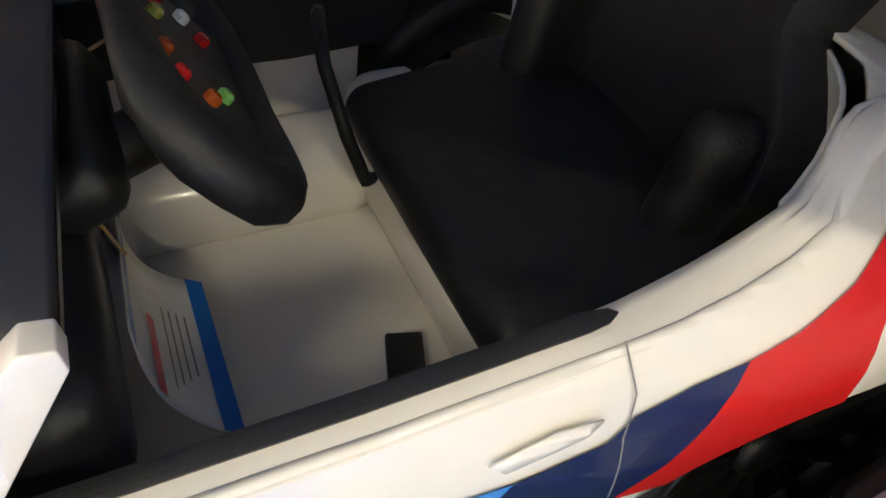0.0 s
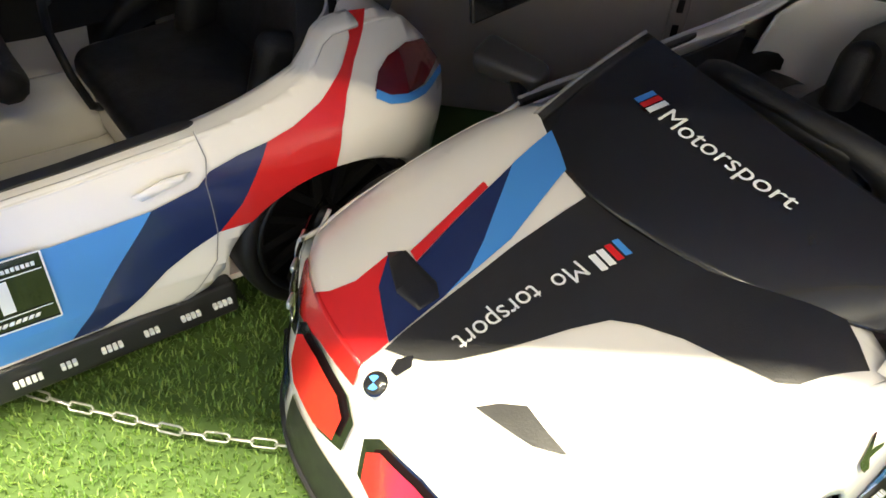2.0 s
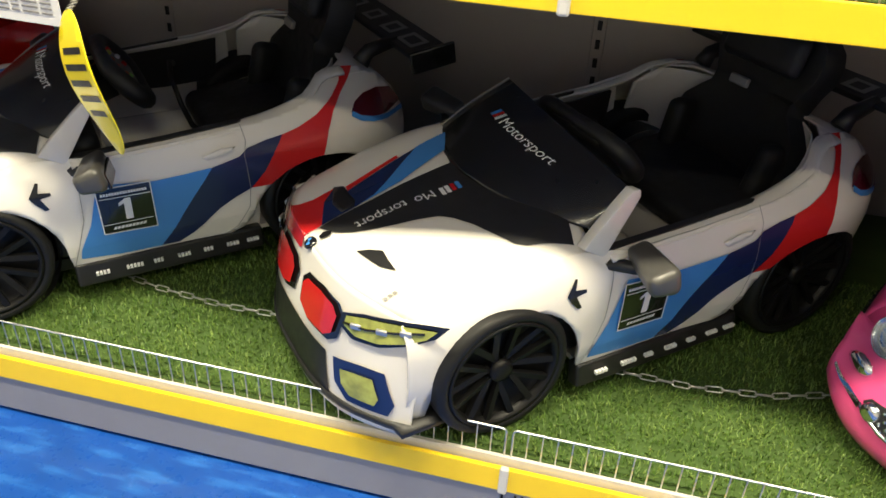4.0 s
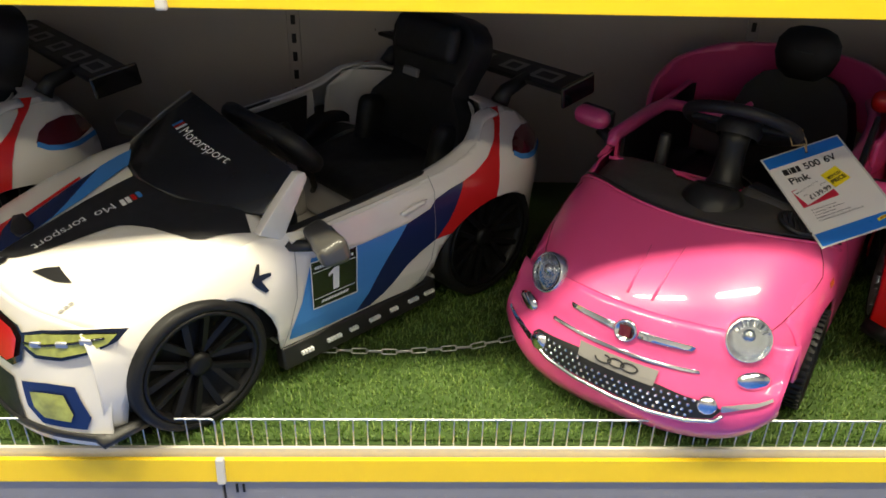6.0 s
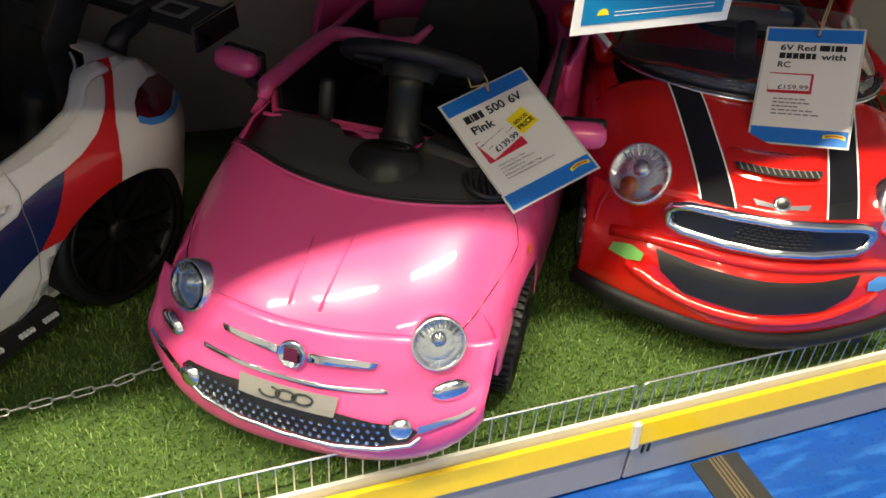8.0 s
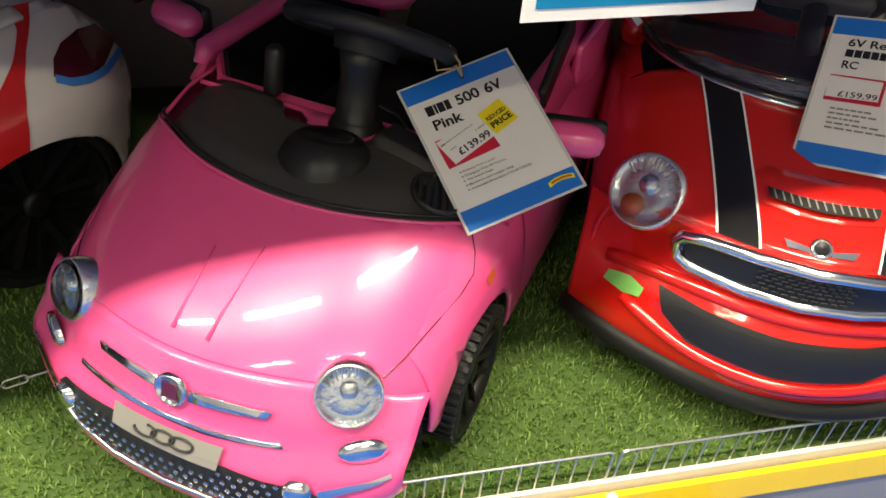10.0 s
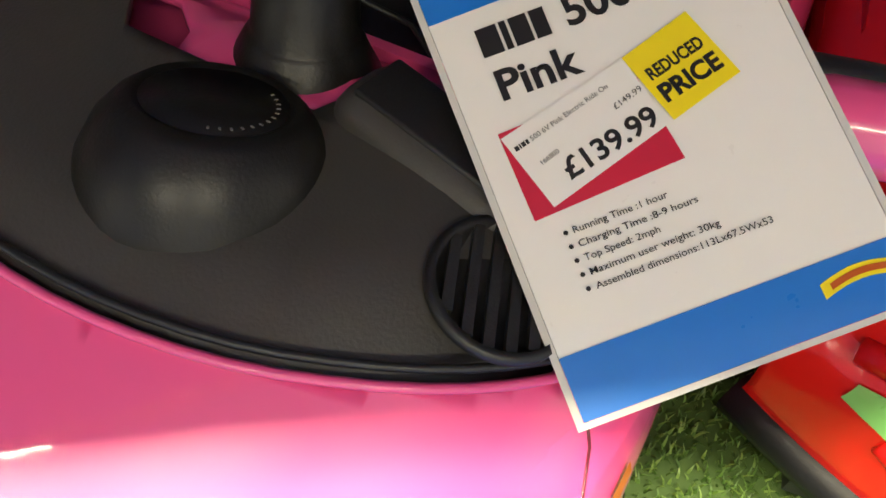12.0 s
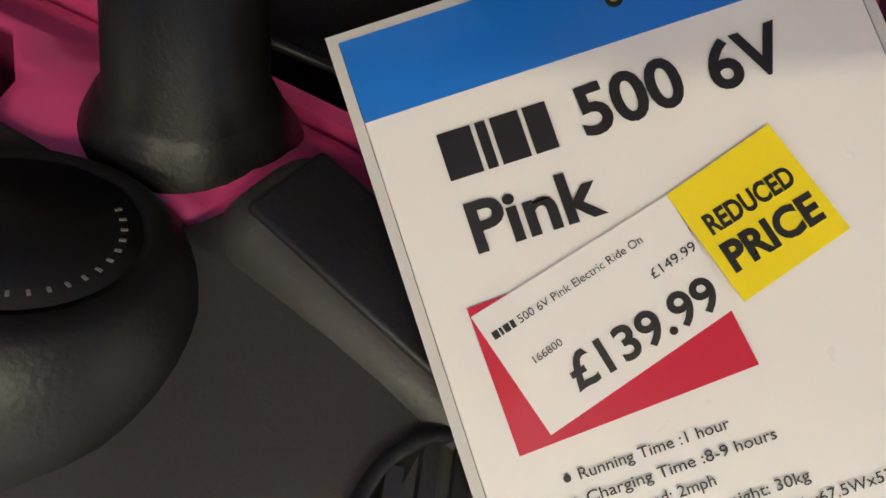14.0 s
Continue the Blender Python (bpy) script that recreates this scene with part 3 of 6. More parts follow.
    part("seat_back", patch([(y - 0.025, z) for y, z in half] + [(-y - 0.025, z) for y, z in half[::-1]], seat_skin, 0.025), SOFTBLACK, car, "black bucket seat back with wide headrest", soft=True, thick=-0.06, bevel=0.018)
    for s in (-1, 1):
        part("bolster", rounded_box((0.1, 0.05, 0.15), (0.935, s * 0.135 - 0.025, 0.45), 0.024, (0, 14, s * 10), 4), SOFTBLACK, car, soft=True)
    part("headrest_pad", rounded_box((0.04, 0.2, 0.085), (0.995, -0.025, 0.683), 0.019, (0, 14, 0), 4), SOFTBLACK, car, soft=True)
    def tub(a, h):
        r = math.radians(a)
        return (0.905 + 0.14 * math.cos(r), (0.268 - 0.28 * max(0.0, h - 0.45)) * math.sin(r), h)
    part("rear_tub", patch([(-92, 0.3), (92, 0.3), (92, 0.52), (70, 0.56), (0, 0.562), (-70, 0.56), (-92, 0.52)], tub, (8.0, 0.04)), WHITE, car, "white moulded wall behind the seat", soft=True, thick=0.004)
    part("seat_slot", rounded_box((0.012, 0.05, 0.02), (0.964, -0.005, 0.606), 0.004, (0, 14, 0)), GREYPLASTIC, car)
    part("seat_belt", tube([(0.72, 0.2, 0.47), (0.7, 0.13, 0.5), (0.69, 0.08, 0.48), (0.7, 0.05, 0.42), (0.72, 0.06, 0.36), (0.74, 0.1, 0.33)], 0.007), SOFTBLACK, car, "thin black strap beside the seat", soft=True)
    # dash and steering wheel
    part("dashboard", rounded_box((0.15, 0.5, 0.11), (0.41, 0, 0.455), 0.03), BLACK, car, soft=True)
    part("instrument_hood", rounded_box((0.09, 0.18, 0.05), (0.47, -0.02, 0.515), 0.02, (0, -20, 0)), BLACK, car, soft=True)
    part("steering_column", rod((0.43, -0.03, 0.475), (0.55, -0.03, 0.52), 0.022, 16), BLACK, car, soft=True)
    sw = pose(0.565, -0.012, 0.555, 0, 50, 0)
    ring = [(math.copysign(0.058 * abs(math.sin(a)) ** 0.6, math.sin(a)) + 0.012, 0.128 * math.copysign(abs(math.cos(a)) ** 0.8, math.cos(a)), 0) for a in [k * math.tau / 28 for k in range(28)]]
    wheel = part("steering_wheel", moved(tube(ring, [0.014 + 0.007 * abs(math.cos(k * math.tau / 28)) for k in range(28)], 10, True), sw), SOFTBLACK, car, soft=True)
    part("wheel_hub", moved(rounded_box((0.11, 0.19, 0.03), (0.004, 0, -0.008), 0.014), sw), BLACK, wheel, soft=True)
    for (bx, by), mat in zip([(-0.02, -0.055), (0.004, -0.06), (-0.022, 0.05), (0.004, 0.055), (-0.025, 0.025), (0.02, -0.04), (0.02, 0.04), (-0.028, -0.03)], [RED, ORANGE, RED, LABEL_WHITE, AMBER, GREENLENS, RED, ORANGE]):
        part("button", moved(lathe([(0.006, 0.004), (0.006, 0.012), (0.004, 0.014), (0, 0.014)], 10, pose(bx, by, 0)), sw), mat, wheel)
    # windscreen
    def screen(a, b):
        base = Vector((0.298 + 0.09 * abs(a * 2 - 0.85) ** 2.0, 0.215 - 0.483 * a, 0.522 - 0.012 * abs(2 * a - 1)))
        top = Vector((0.507 - 0.034 * a, 0.187 - 0.46 * a, 0.605 - 0.03 * a))
        p = base.lerp(top, b)
        return (p.x - 0.003 * math.sin(math.pi * b), p.y, p.z + 0.005 * math.sin(math.pi * b))
    part("windscreen", patch([(0, 0), (1, 0), (1, 0.96), (0.98, 1.0), (0.0, 1.0)], screen, 0.05), SCREENBLACK, car, "opaque black plastic windscreen", soft=True, thick=0.006)
    part("screen_edge", tube([screen(0.0, 0.1 * k) for k in range(11)], 0.003, 6), GREYPLASTIC, car, "thin grey windscreen edge", soft=True)
    def on_screen(p, q):
        v = screen(p, q)
        return (v[0] - 0.0015, v[1], v[2] + 0.003)
    letters = text_mesh("Motorsport", 0.05, Matrix(), squeeze=1.0)
    for v in letters.verts:
        v.co = Vector(on_screen(0.27 + v.co.x * 1.66, 0.58 + v.co.y * 3.2))
    part("lettering", letters, LABEL_WHITE, car, "white lettering")
    for k, mt in enumerate((SKYBLUE, RED, LABEL_WHITE)):
        part("stripe", patch([(0.18 + 0.024 * k, 0.58), (0.2 + 0.024 * k, 0.58), (0.21 + 0.024 * k, 0.695), (0.19 + 0.024 * k, 0.695)], on_screen, 0.05), mt, car)
    # pillars
    for s in (-1, 1):
        prof = [(0.368, 0.5), (0.412, 0.476), (0.478, 0.572), (0.476, 0.584), (0.462, 0.586), (0.445, 0.572), (0.398, 0.53)]
        part("pillar", patch(prof, lambda x, z, s=s: (x, s * (0.292 - 0.12 * max(0, z - 0.48)) * (1 if s < 0 else 0.72 + 0.28 * 1), z), 0.02), WHITE, car, "white windscreen pillar", soft=True, thick=0.022 * -s, bevel=0.004) if s < 0 else None
    # livery on the hood
    hd = lifted(rc_hood, 0.0025)
    part("hood_black", patch([(0.026, 0.028), (0.038, 0.004), (0.049, -0.011), (0.07, -0.028), (0.1, -0.043), (0.136, -0.058), (0.17, -0.071), (0.204, -0.088), (0.22, -0.11), (0.236, -0.146), (0.246, -0.19), (0.258, -0.225), (0.275, -0.238), (0.3, -0.244), (0.36, -0.262), (0.39, -0.2), (0.395, 0.215), (0.385, 0.213), (0.35, 0.168), (0.312, 0.099), (0.299, 0.051), (0.2, 0.047), (0.105, 0.038), (0.05, 0.032)], hd, S), DARKGREY, hood, "black vinyl hood stripe", soft=True)
    part("hood_red", patch([(0.0, 0.06), (0.0, 0.14), (0.013, 0.13), (0.042, 0.121), (0.087, 0.128), (0.059, 0.097), (0.047, 0.067), (0.033, 0.032), (0.02, 0.03), (0.0, 0.03)], hd, S), RED, hood, soft=True)
    part("hood_navy", patch([(0.086, 0.127), (0.107, 0.098), (0.16, 0.115), (0.225, 0.134), (0.271, 0.147), (0.177, 0.073), (0.143, 0.051), (0.106, 0.041), (0.033, 0.031), (0.047, 0.067), (0.059, 0.097)], hd, S), NAVY, hood, soft=True)
    part("hood_thin_red", patch([(0.108, 0.114), (0.17, 0.13), (0.227, 0.145), (0.226, 0.134), (0.17, 0.118), (0.107, 0.098)], lifted(rc_hood, 0.004), S), RED, hood, soft=True)
    part("hood_light_blue", patch([(0.271, 0.147), (0.342, 0.166), (0.35, 0.168), (0.312, 0.099), (0.2, 0.055), (0.106, 0.041), (0.143, 0.051), (0.177, 0.073)], lifted(rc_hood, 0.0035), S), SKYBLUE, hood, soft=True)
    fr = lifted(rc_front, 0.003)
    part("nose_red", patch([(0.028, 0.0), (0.2, 0.0), (0.215, 0.08), (0.2, 0.26), (0.16, 0.2), (0.1, 0.12), (0.028, 0.1)], fr, (0.02, 0.1)), RED, nose, soft=True)
    part("edge_red", tube([lifted(rc_hood, 0.0005)(0.0, 0.03 + 0.0155 * k) for k in range(8)], 0.0036, 6), RED, hood, soft=True)
    ht = lifted(rc_hood, 0.0045)
    words = text_mesh("torsport", 0.034, Matrix())
    for v in words.verts:
        v.co = Vector(ht(0.178 - v.co.x * 0.84, -0.034 - (v.co.y * 1.0 - 0.028)))
    part("lettering", words, LABEL_WHITE, hood, "white lettering")
    words = text_mesh("Mo", 0.034, Matrix())
    for v in words.verts:
        v.co = Vector(ht(0.23 - v.co.x * 0.84, -0.036 - (v.co.y * 1.0 - 0.024)))
    part("lettering", words, LABEL_WHITE, hood, "white lettering")
    for k, mt in enumerate((LABEL_WHITE, LABEL_WHITE, RED, SKYBLUE)):
        a = 0.238 + 0.0105 * k
        part("stripe", patch([(a, -0.04), (a + 0.0075, -0.042), (a + 0.0105, -0.018), (a + 0.003, -0.016)], ht, 0.02), mt, hood)
    part("badge", lathe([(0.0, 0.004), (0.0085, 0.004), (0.012, 0.003), (0.013, 0.0)], 24, Matrix.Translation(rc_hood(0.0, 0.003)) @ pose(0, 0, 0, 0, -35, 0)), BLACK_GLOSS, hood, "round black and blue badge", soft=True)
    part("badge_face", join(*[patch([(0, 0)] + [(0.0075 * math.cos(math.radians(a0 + 9 * k)), 0.0075 * math.sin(math.radians(a0 + 9 * k))) for k in range(11)], lambda x, y: Matrix.Translation(rc_hood(0.0, 0.003)) @ pose(0, 0, 0, 0, -35, 0) @ Vector((x, y, 0.0048)), 0.05) for a0 in (0, 180)]), SKYBLUE, hood)
    part("hood_slot", patch([(0.017, 0.003), (0.028, 0.009), (0.042, 0.002), (0.034, -0.008), (0.018, -0.006)], ht, 0.02), BLACK_GLOSS, hood)
    part("hood_scoop", patch([(0.052, -0.079), (0.07, -0.09), (0.086, -0.108), (0.073, -0.165), (0.06, -0.14)], hd, S), BLACK, hood, "dark moulded air scoop", soft=True)
    part("hood_scoop", patch([(0.087, 0.13), (0.105, 0.118), (0.108, 0.06), (0.1, 0.043), (0.075, 0.043), (0.07, 0.078)], ht, S), BLACK, hood, "dark moulded air scoop", soft=True, thick=-0.006)
    # kidneys, lamps, fog pockets, lip
    def lamp_skin(d):
        """The nose's skin by side offset and height, d further out."""
        def g(y, z):
            a = abs(y)
            x = 0.11 * (a / 0.287) ** 3 - 0.035 * math.sin(min(1.0, max(0.0, (0.44 - z) / 0.235) * 1.25) * math.pi * 0.5)
            t = 0.33 * (a / 0.287) ** 2 / 0.287
            n = math.hypot(1, t)
            return (x - d / n, math.copysign(a + d * t / n, y), z)
        return g
    for s in (-1, 1):
        k_out = [(s * 0.01, 0.24), (s * 0.03, 0.16), (s * 0.09, 0.13), (s * 0.138, 0.15), (s * 0.156, 0.22), (s * 0.152, 0.4), (s * 0.13, 0.47), (s * 0.06, 0.48), (s * 0.016, 0.42)]
        mid = (s * 0.084, 0.31)
        part("kidney_rim", patch(k_out, lifted(rc_front, 0.004), (0.02, 0.06)), BLACK_GLOSS, nose, soft=True)
        part("kidney", patch([(mid[0] + (a - mid[0]) * 0.82, mid[1] + (b - mid[1]) * 0.8) for a, b in k_out], lifted(rc_front, 0.009), (0.02, 0.06)), RED, nose, "red translucent kidney grille", soft=True)
        lamp_out = [(s * 0.152, 0.374), (s * 0.152, 0.398), (s * 0.19, 0.414), (s * 0.235, 0.424), (s * 0.275, 0.43), (s * 0.298, 0.431), (s * 0.288, 0.408), (s * 0.262, 0.386), (s * 0.225, 0.368), (s * 0.18, 0.362)]
        lm = (s * 0.222, 0.398)
        lamp = part("headlamp", patch(lamp_out, lamp_skin(0.007), 0.012), BLACK_GLOSS, nose, "narrow wrapped headlamp with a black surround", soft=True)
        part("lens", patch([(lm[0] + (a - lm[0]) * 0.86, lm[1] + (b - lm[1]) * 0.74) for a, b in lamp_out], lamp_skin(0.0095), 0.01), AMBER, lamp, "yellow-green lens", soft=True)
        for dy, z in ((0.185, 0.39), (0.225, 0.399), (0.255, 0.408)):
            part("bulb", rounded_box((0.006, 0.02, 0.011), lamp_skin(0.011)(s * dy, z), 0.0025, (0, 0, -s * 45), 2), SATIN, lamp, soft=True)
        part("lamp_brow", tube([lamp_skin(0.011)(s * y, z) for y, z in ((0.16, 0.385), (0.2, 0.392), (0.24, 0.404), (0.275, 0.416))], 0.0022, 6), BLACK_GLOSS, lamp, soft=True)
        fog_out = [(s * 0.15, 0.56), (s * 0.2, 0.5), (s * 0.241, 0.47), (s * 0.262, 0.72), (s * 0.255, 0.84), (s * 0.188, 0.86), (s * 0.16, 0.75)]
        fm = (s * 0.205, 0.68)
        fog = part("fog_pocket", patch(fog_out, lifted(rc_front, 0.003), (0.02, 0.06)), NAVY, nose, "dark blue fog lamp pocket", soft=True)
        part("lens", patch([(fm[0] + (a - fm[0]) * 0.62, fm[1] + (b - fm[1]) * 0.6) for a, b in fog_out], lifted(rc_front, 0.006), (0.01, 0.04)), AMBER, fog, soft=True)
    part("front_grille", patch([(-0.13, 0.56), (0.13, 0.56), (0.15, 0.9), (-0.15, 0.9)], lifted(rc_front, 0.003), (0.02, 0.08)), BLACK, nose, soft=True)
    def lip(y, v):
        b = rc_front(max(-0.265, min(0.265, y)), 1.0)
        return (b[0] - 0.004 + 0.08 * v + 0.04 * max(0, abs(y) - 0.265) * 4, y, 0.221 - 0.004 * (1 - v))
    part("front_lip", patch([(-0.295 + 0.0295 * k, 0.0) for k in range(21)] + [(0.295 - 0.0295 * k, 1.0) for k in range(21)], lip, (0.03, 0.25)), BLACK, car, "black plastic front splitter", soft=True, thick=0.012)
    part("nose_lettering", bars(hd, 0.012, -0.205, 0.03, 0.006, 3), GREYPLASTIC, hood)
    # livery on the flanks
    for s, f0 in ((-1, side), (1, far)):
        f, f2 = lifted(f0, 0.0025), lifted(f0, 0.0045)
        part("light_blue_panel", patch([(0.404, 0.295), (0.43, 0.345), (0.455, 0.432), (0.563, 0.421), (0.62, 0.424), (0.678, 0.43), (0.636, 0.37), (0.592, 0.305), (0.558, 0.262), (0.48, 0.264), (0.4, 0.272)], f, S), SKYBLUE, car, soft=True)
        part("navy_panel", patch([(0.678, 0.43), (0.735, 0.445), (0.752, 0.46), (0.79, 0.47), (0.829, 0.476), (0.808, 0.445), (0.785, 0.405), (0.755, 0.368), (0.72, 0.35), (0.685, 0.328), (0.65, 0.298), (0.628, 0.28), (0.595, 0.262), (0.558, 0.262), (0.592, 0.305), (0.636, 0.37)], f, S), NAVY, car, soft=True)
        part("red_panel", patch([(0.829, 0.476), (0.865, 0.485), (0.91, 0.502), (0.952, 0.525), (0.984, 0.548), (0.996, 0.568), (1.028, 0.5645), (1.01, 0.55), (0.976, 0.528), (0.948, 0.502), (0.928, 0.47), (0.918, 0.44), (0.913, 0.4215)] + arc(0.92, 0.25, 0.1715, 93, 136, 8) + [(0.755, 0.368), (0.785, 0.405), (0.808, 0.445)], f, S), RED, car, soft=True)
        plate = part("number_panel", patch([(0.45, 0.424), (0.553, 0.424), (0.555, 0.318), (0.452, 0.322)], f2, S), BLACK_GLOSS, car, "black race number panel with a white 1", soft=True)
        f3 = lifted(f0, 0.006)
        one = [(-0.005, 0.0), (0.009, 0.0), (0.009, 0.049), (-0.002, 0.049), (-0.015, 0.04), (-0.015, 0.033), (-0.005, 0.038)]
        part("figure", patch([(0.503 - s * a, 0.348 + b) for a, b in one], f3, 0.02), LABEL_WHITE, plate, "white race number")
        for x, z, w, n, ln in ((0.458, 0.407, 0.088, 17, 0), (0.47, 0.329, 0.064, 9, 0.003)):
            for k in range(n):
                part("print_mark", bars(f3, x + w / n * k, z, w / n, 0.006, 1, lean=ln), LABEL_WHITE, plate)
        for z in (0.4, 0.341):
            part("print_line", patch([(0.455, z), (0.55, z), (0.55, z + 0.0018), (0.455, z + 0.0018)], f3, 0.05), LABEL_WHITE, plate)
        part("panel_edge", join(*[ribbon(f3, e, 0.0022) for e in ([(0.45, 0.424), (0.553, 0.424)], [(0.553, 0.424), (0.555, 0.318)], [(0.555, 0.318), (0.452, 0.322)], [(0.452, 0.322), (0.45, 0.424)])]), LABEL_WHITE, plate)
        for seam in ([(0.747, 0.505), (0.752, 0.475), (0.745, 0.447), (0.752, 0.368), (0.748, 0.32), (0.72, 0.275), (0.69, 0.256)], [(0.385, 0.255), (0.4, 0.3), (0.42, 0.36), (0.425, 0.46)]):
            part("door_seam", ribbon(lifted(f0, 0.003), seam, 0.0014), GREYPLASTIC, car)
        part("door_handle", patch([(0.67, 0.447), (0.72, 0.458), (0.73, 0.466), (0.7, 0.466), (0.66, 0.455)], f2, 0.02), WHITE, car, soft=True, thick=-0.002 * -s)
        part("fender_mark", patch([(0.335, 0.425), (0.352, 0.451), (0.357, 0.45), (0.352, 0.432), (0.374, 0.43), (0.374, 0.424), (0.354, 0.42), (0.366, 0.397), (0.358, 0.396), (0.343, 0.412)], f, 0.02), BLACK_GLOSS, car)
        lamp = part("tail_lamp", patch([(0.99, 0.494), (1.005, 0.51), (1.03, 0.52), (1.07, 0.522), (1.11, 0.512), (1.134, 0.48), (1.08, 0.472), (1.02, 0.477)], f, 0.02), MAROON, car, "dark red tail lamp", soft=True)
        part("lamp_edge", ribbon(f2, [(0.99, 0.491), (1.01, 0.479), (1.04, 0.471), (1.08, 0.466), (1.134, 0.467)], 0.01), SKYBLUE, lamp, soft=True)
        skirt = part("skirt", join(moved(rounded_box((0.39, 0.03, 0.05), (0.578, s * 0.292, 0.23), 0.006, (8 * s, 0, 0)), Matrix())), BLACK, car, "black side skirt with white sponsor marks")
        for k, (x, n) in enumerate(((0.42, 4), (0.48, 5), (0.535, 3), (0.585, 4), (0.64, 3), (0.69, 4), (0.735, 4))):
            part("mark", join(*[box(x + 0.007 * i, x + 0.007 * i + 0.005, s * 0.312 - 0.0035, s * 0.312 + 0.0035, 0.231, 0.2375) for i in range(n)]), LABEL_WHITE, skirt)
    # mirrors
    for s in (-1, 1):
        mir = part("mirror", taper(rounded_box((0.058, 0.116, 0.056), (0, 0, 0), 0.017, seg=4), s, pose(0.452, s * 0.362, 0.488, 0, -14, 14 * s)), MIRRORGREY, car, "grey plastic wing mirror", soft=True)
        part("stalk", tube([(0.415, s * 0.285, 0.462), (0.43, s * 0.305, 0.464), (0.445, s * 0.34, 0.474)], 0.012), BLACK, mir, soft=True)
        part("mirror_face", rounded_box((0.006, 0.074, 0.034), (0.479, s * 0.37, 0.482), 0.0028, (0, -14, 14 * s)), BLACK_GLOSS, mir)
    # wing
    wing = part("rear_wing", join(rounded_box((0.095, 0.65, 0.012), (1.175, 0, 0.606), 0.005, (0, -8, 0))), BLACK, car, "black rear wing with white marks")
    for s in (-1, 1):
        part("end_plate", rounded_box((0.11, 0.01, 0.05), (1.178, s * 0.328, 0.598), 0.004, (0, -8, 0)), BLACK_GLOSS, wing)
        part("wing_strut", tube([(1.06, s * 0.2, 0.56), (1.08, s * 0.2, 0.585), (1.15, s * 0.2, 0.603)], [0.022, 0.018, 0.014], 8), BLACK, wing, soft=True)
    for y0, w in ((-0.28, 0.075), (-0.17, 0.06), (-0.06, 0.055), (0.05, 0.06), (0.16, 0.05), (0.24, 0.05)):
        part("mark", moved(join(box(-0.025, -0.016, -w / 2, w / 2, 0, 0.001), box(0.014, 0.023, -w / 2, w / 2, 0, 0.001), box(-0.016, 0.014, -w / 2, -w / 2 + 0.013, 0, 0.001), box(-0.016, 0.014, w / 2 - 0.013, w / 2, 0, 0.001)), pose(1.172, y0 + w / 2, 0.6128, 0, -8, 0)), GREYPLASTIC, wing)
    # wheels
    for x, s in ((0.225, -1), (0.225, 1), (0.918, -1), (0.918, 1)):
        rad, out = (0.13, 0.268) if x < 0.5 else (0.14, 0.282)
        axle = part("wheel", lathe([(0.02, -0.05), (0.02, 0.0), (0, 0.0)], 12, Matrix.Translation((x, s * 0.25, 0.168 + rad)) @ pose(0, 0, 0, 90 if s < 0 else -90, 0, 0)), BLACK, car, "glossy black spoked wheel")
        toy_wheel(rad, 0.085, 7, axle, (x, s * out, 0.168 + rad), s, RIMBLACK, "")
        part("arch_liner", lathe([(rad * 1.05 + 0.004, -0.06), (rad * 1.05 + 0.004, 0.004)], 32, Matrix.Translation((x, s * 0.255, 0.275 if x < 0.5 else 0.262)) @ pose(0, 0, 0, 90 if s < 0 else -90, 0, 0)), BLACK, car, soft=True)
    return car


car_b = race_car(pose(-0.397, 0.128, 0, 0, 0, 42), "white plastic ride-on race car with red and blue stripes")
car_a = copy_thing(car_b, pose(-1.4174, 0.1206, 0.005, 0, 0, 42.6))

# ---- small pink car shapes: x runs back from between the headlamps ----
def pk_half(x):
    return curve(x, [(-0.1, 0.21), (-0.03, 0.243), (0.05, 0.262), (0.15, 0.274), (0.3, 0.28), (0.7, 0.285), (0.9, 0.275), (1.0, 0.25)])


def pk_top(x):
    return curve(x, [(-0.06, 0.372), (-0.035, 0.402), (-0.01, 0.425), (0.03, 0.451), (0.084, 0.478), (0.15, 0.506), (0.2, 0.526), (0.3, 0.552)])


def pk_hood(x0, y):
    """Hood: a station and a side offset give the place on the skin."""
    a = min(abs(y) / pk_half(x0 + 0.08), 0.999)
    z = 0.28 + (pk_top(x0) - 0.28) * (1 - a**3.6) ** (1 / 3.6)
    return (x0 + 0.09 * (y / 0.27) ** 2 * max(0.0, 1 - x0 / 0.5), y, z)


def pk_front(y, q):
    """Nose: y and a share q of the way down from the hood's edge."""
    yc = max(-0.225, min(0.225, y))
    ztop = pk_hood(-0.035, yc)[2]
    z = ztop + (0.2 + 0.06 * (abs(y) / 0.262) ** 7 - ztop) * q
    e = 0.402 - 0.202 * q
    x = curve(e, [(0.2, -0.082), (0.225, -0.097), (0.26, -0.1), (0.28, -0.097), (0.3, -0.09), (0.33, -0.071), (0.367, -0.057), (0.402, -0.035)])
    w = (1 - q) ** 3
    return (x + 0.088 * (abs(y) / 0.265) ** 2.4 * (1 - w) + 0.0963 * (y / 0.27) ** 2 * w, y, z)


def pk_side(x, z, s=-1):
    x0 = (x - 0.06) / 0.88
    r = min(0.985, max(0.0, (z - 0.28) / (pk_top(min(x0, 0.3)) - 0.28)))
    k = (1 - r**3.6) ** (1 / 3.6)
    return (x, s * (pk_half(x) * k - 0.015 * max(0, (0.26 - z) / 0.06)), z)


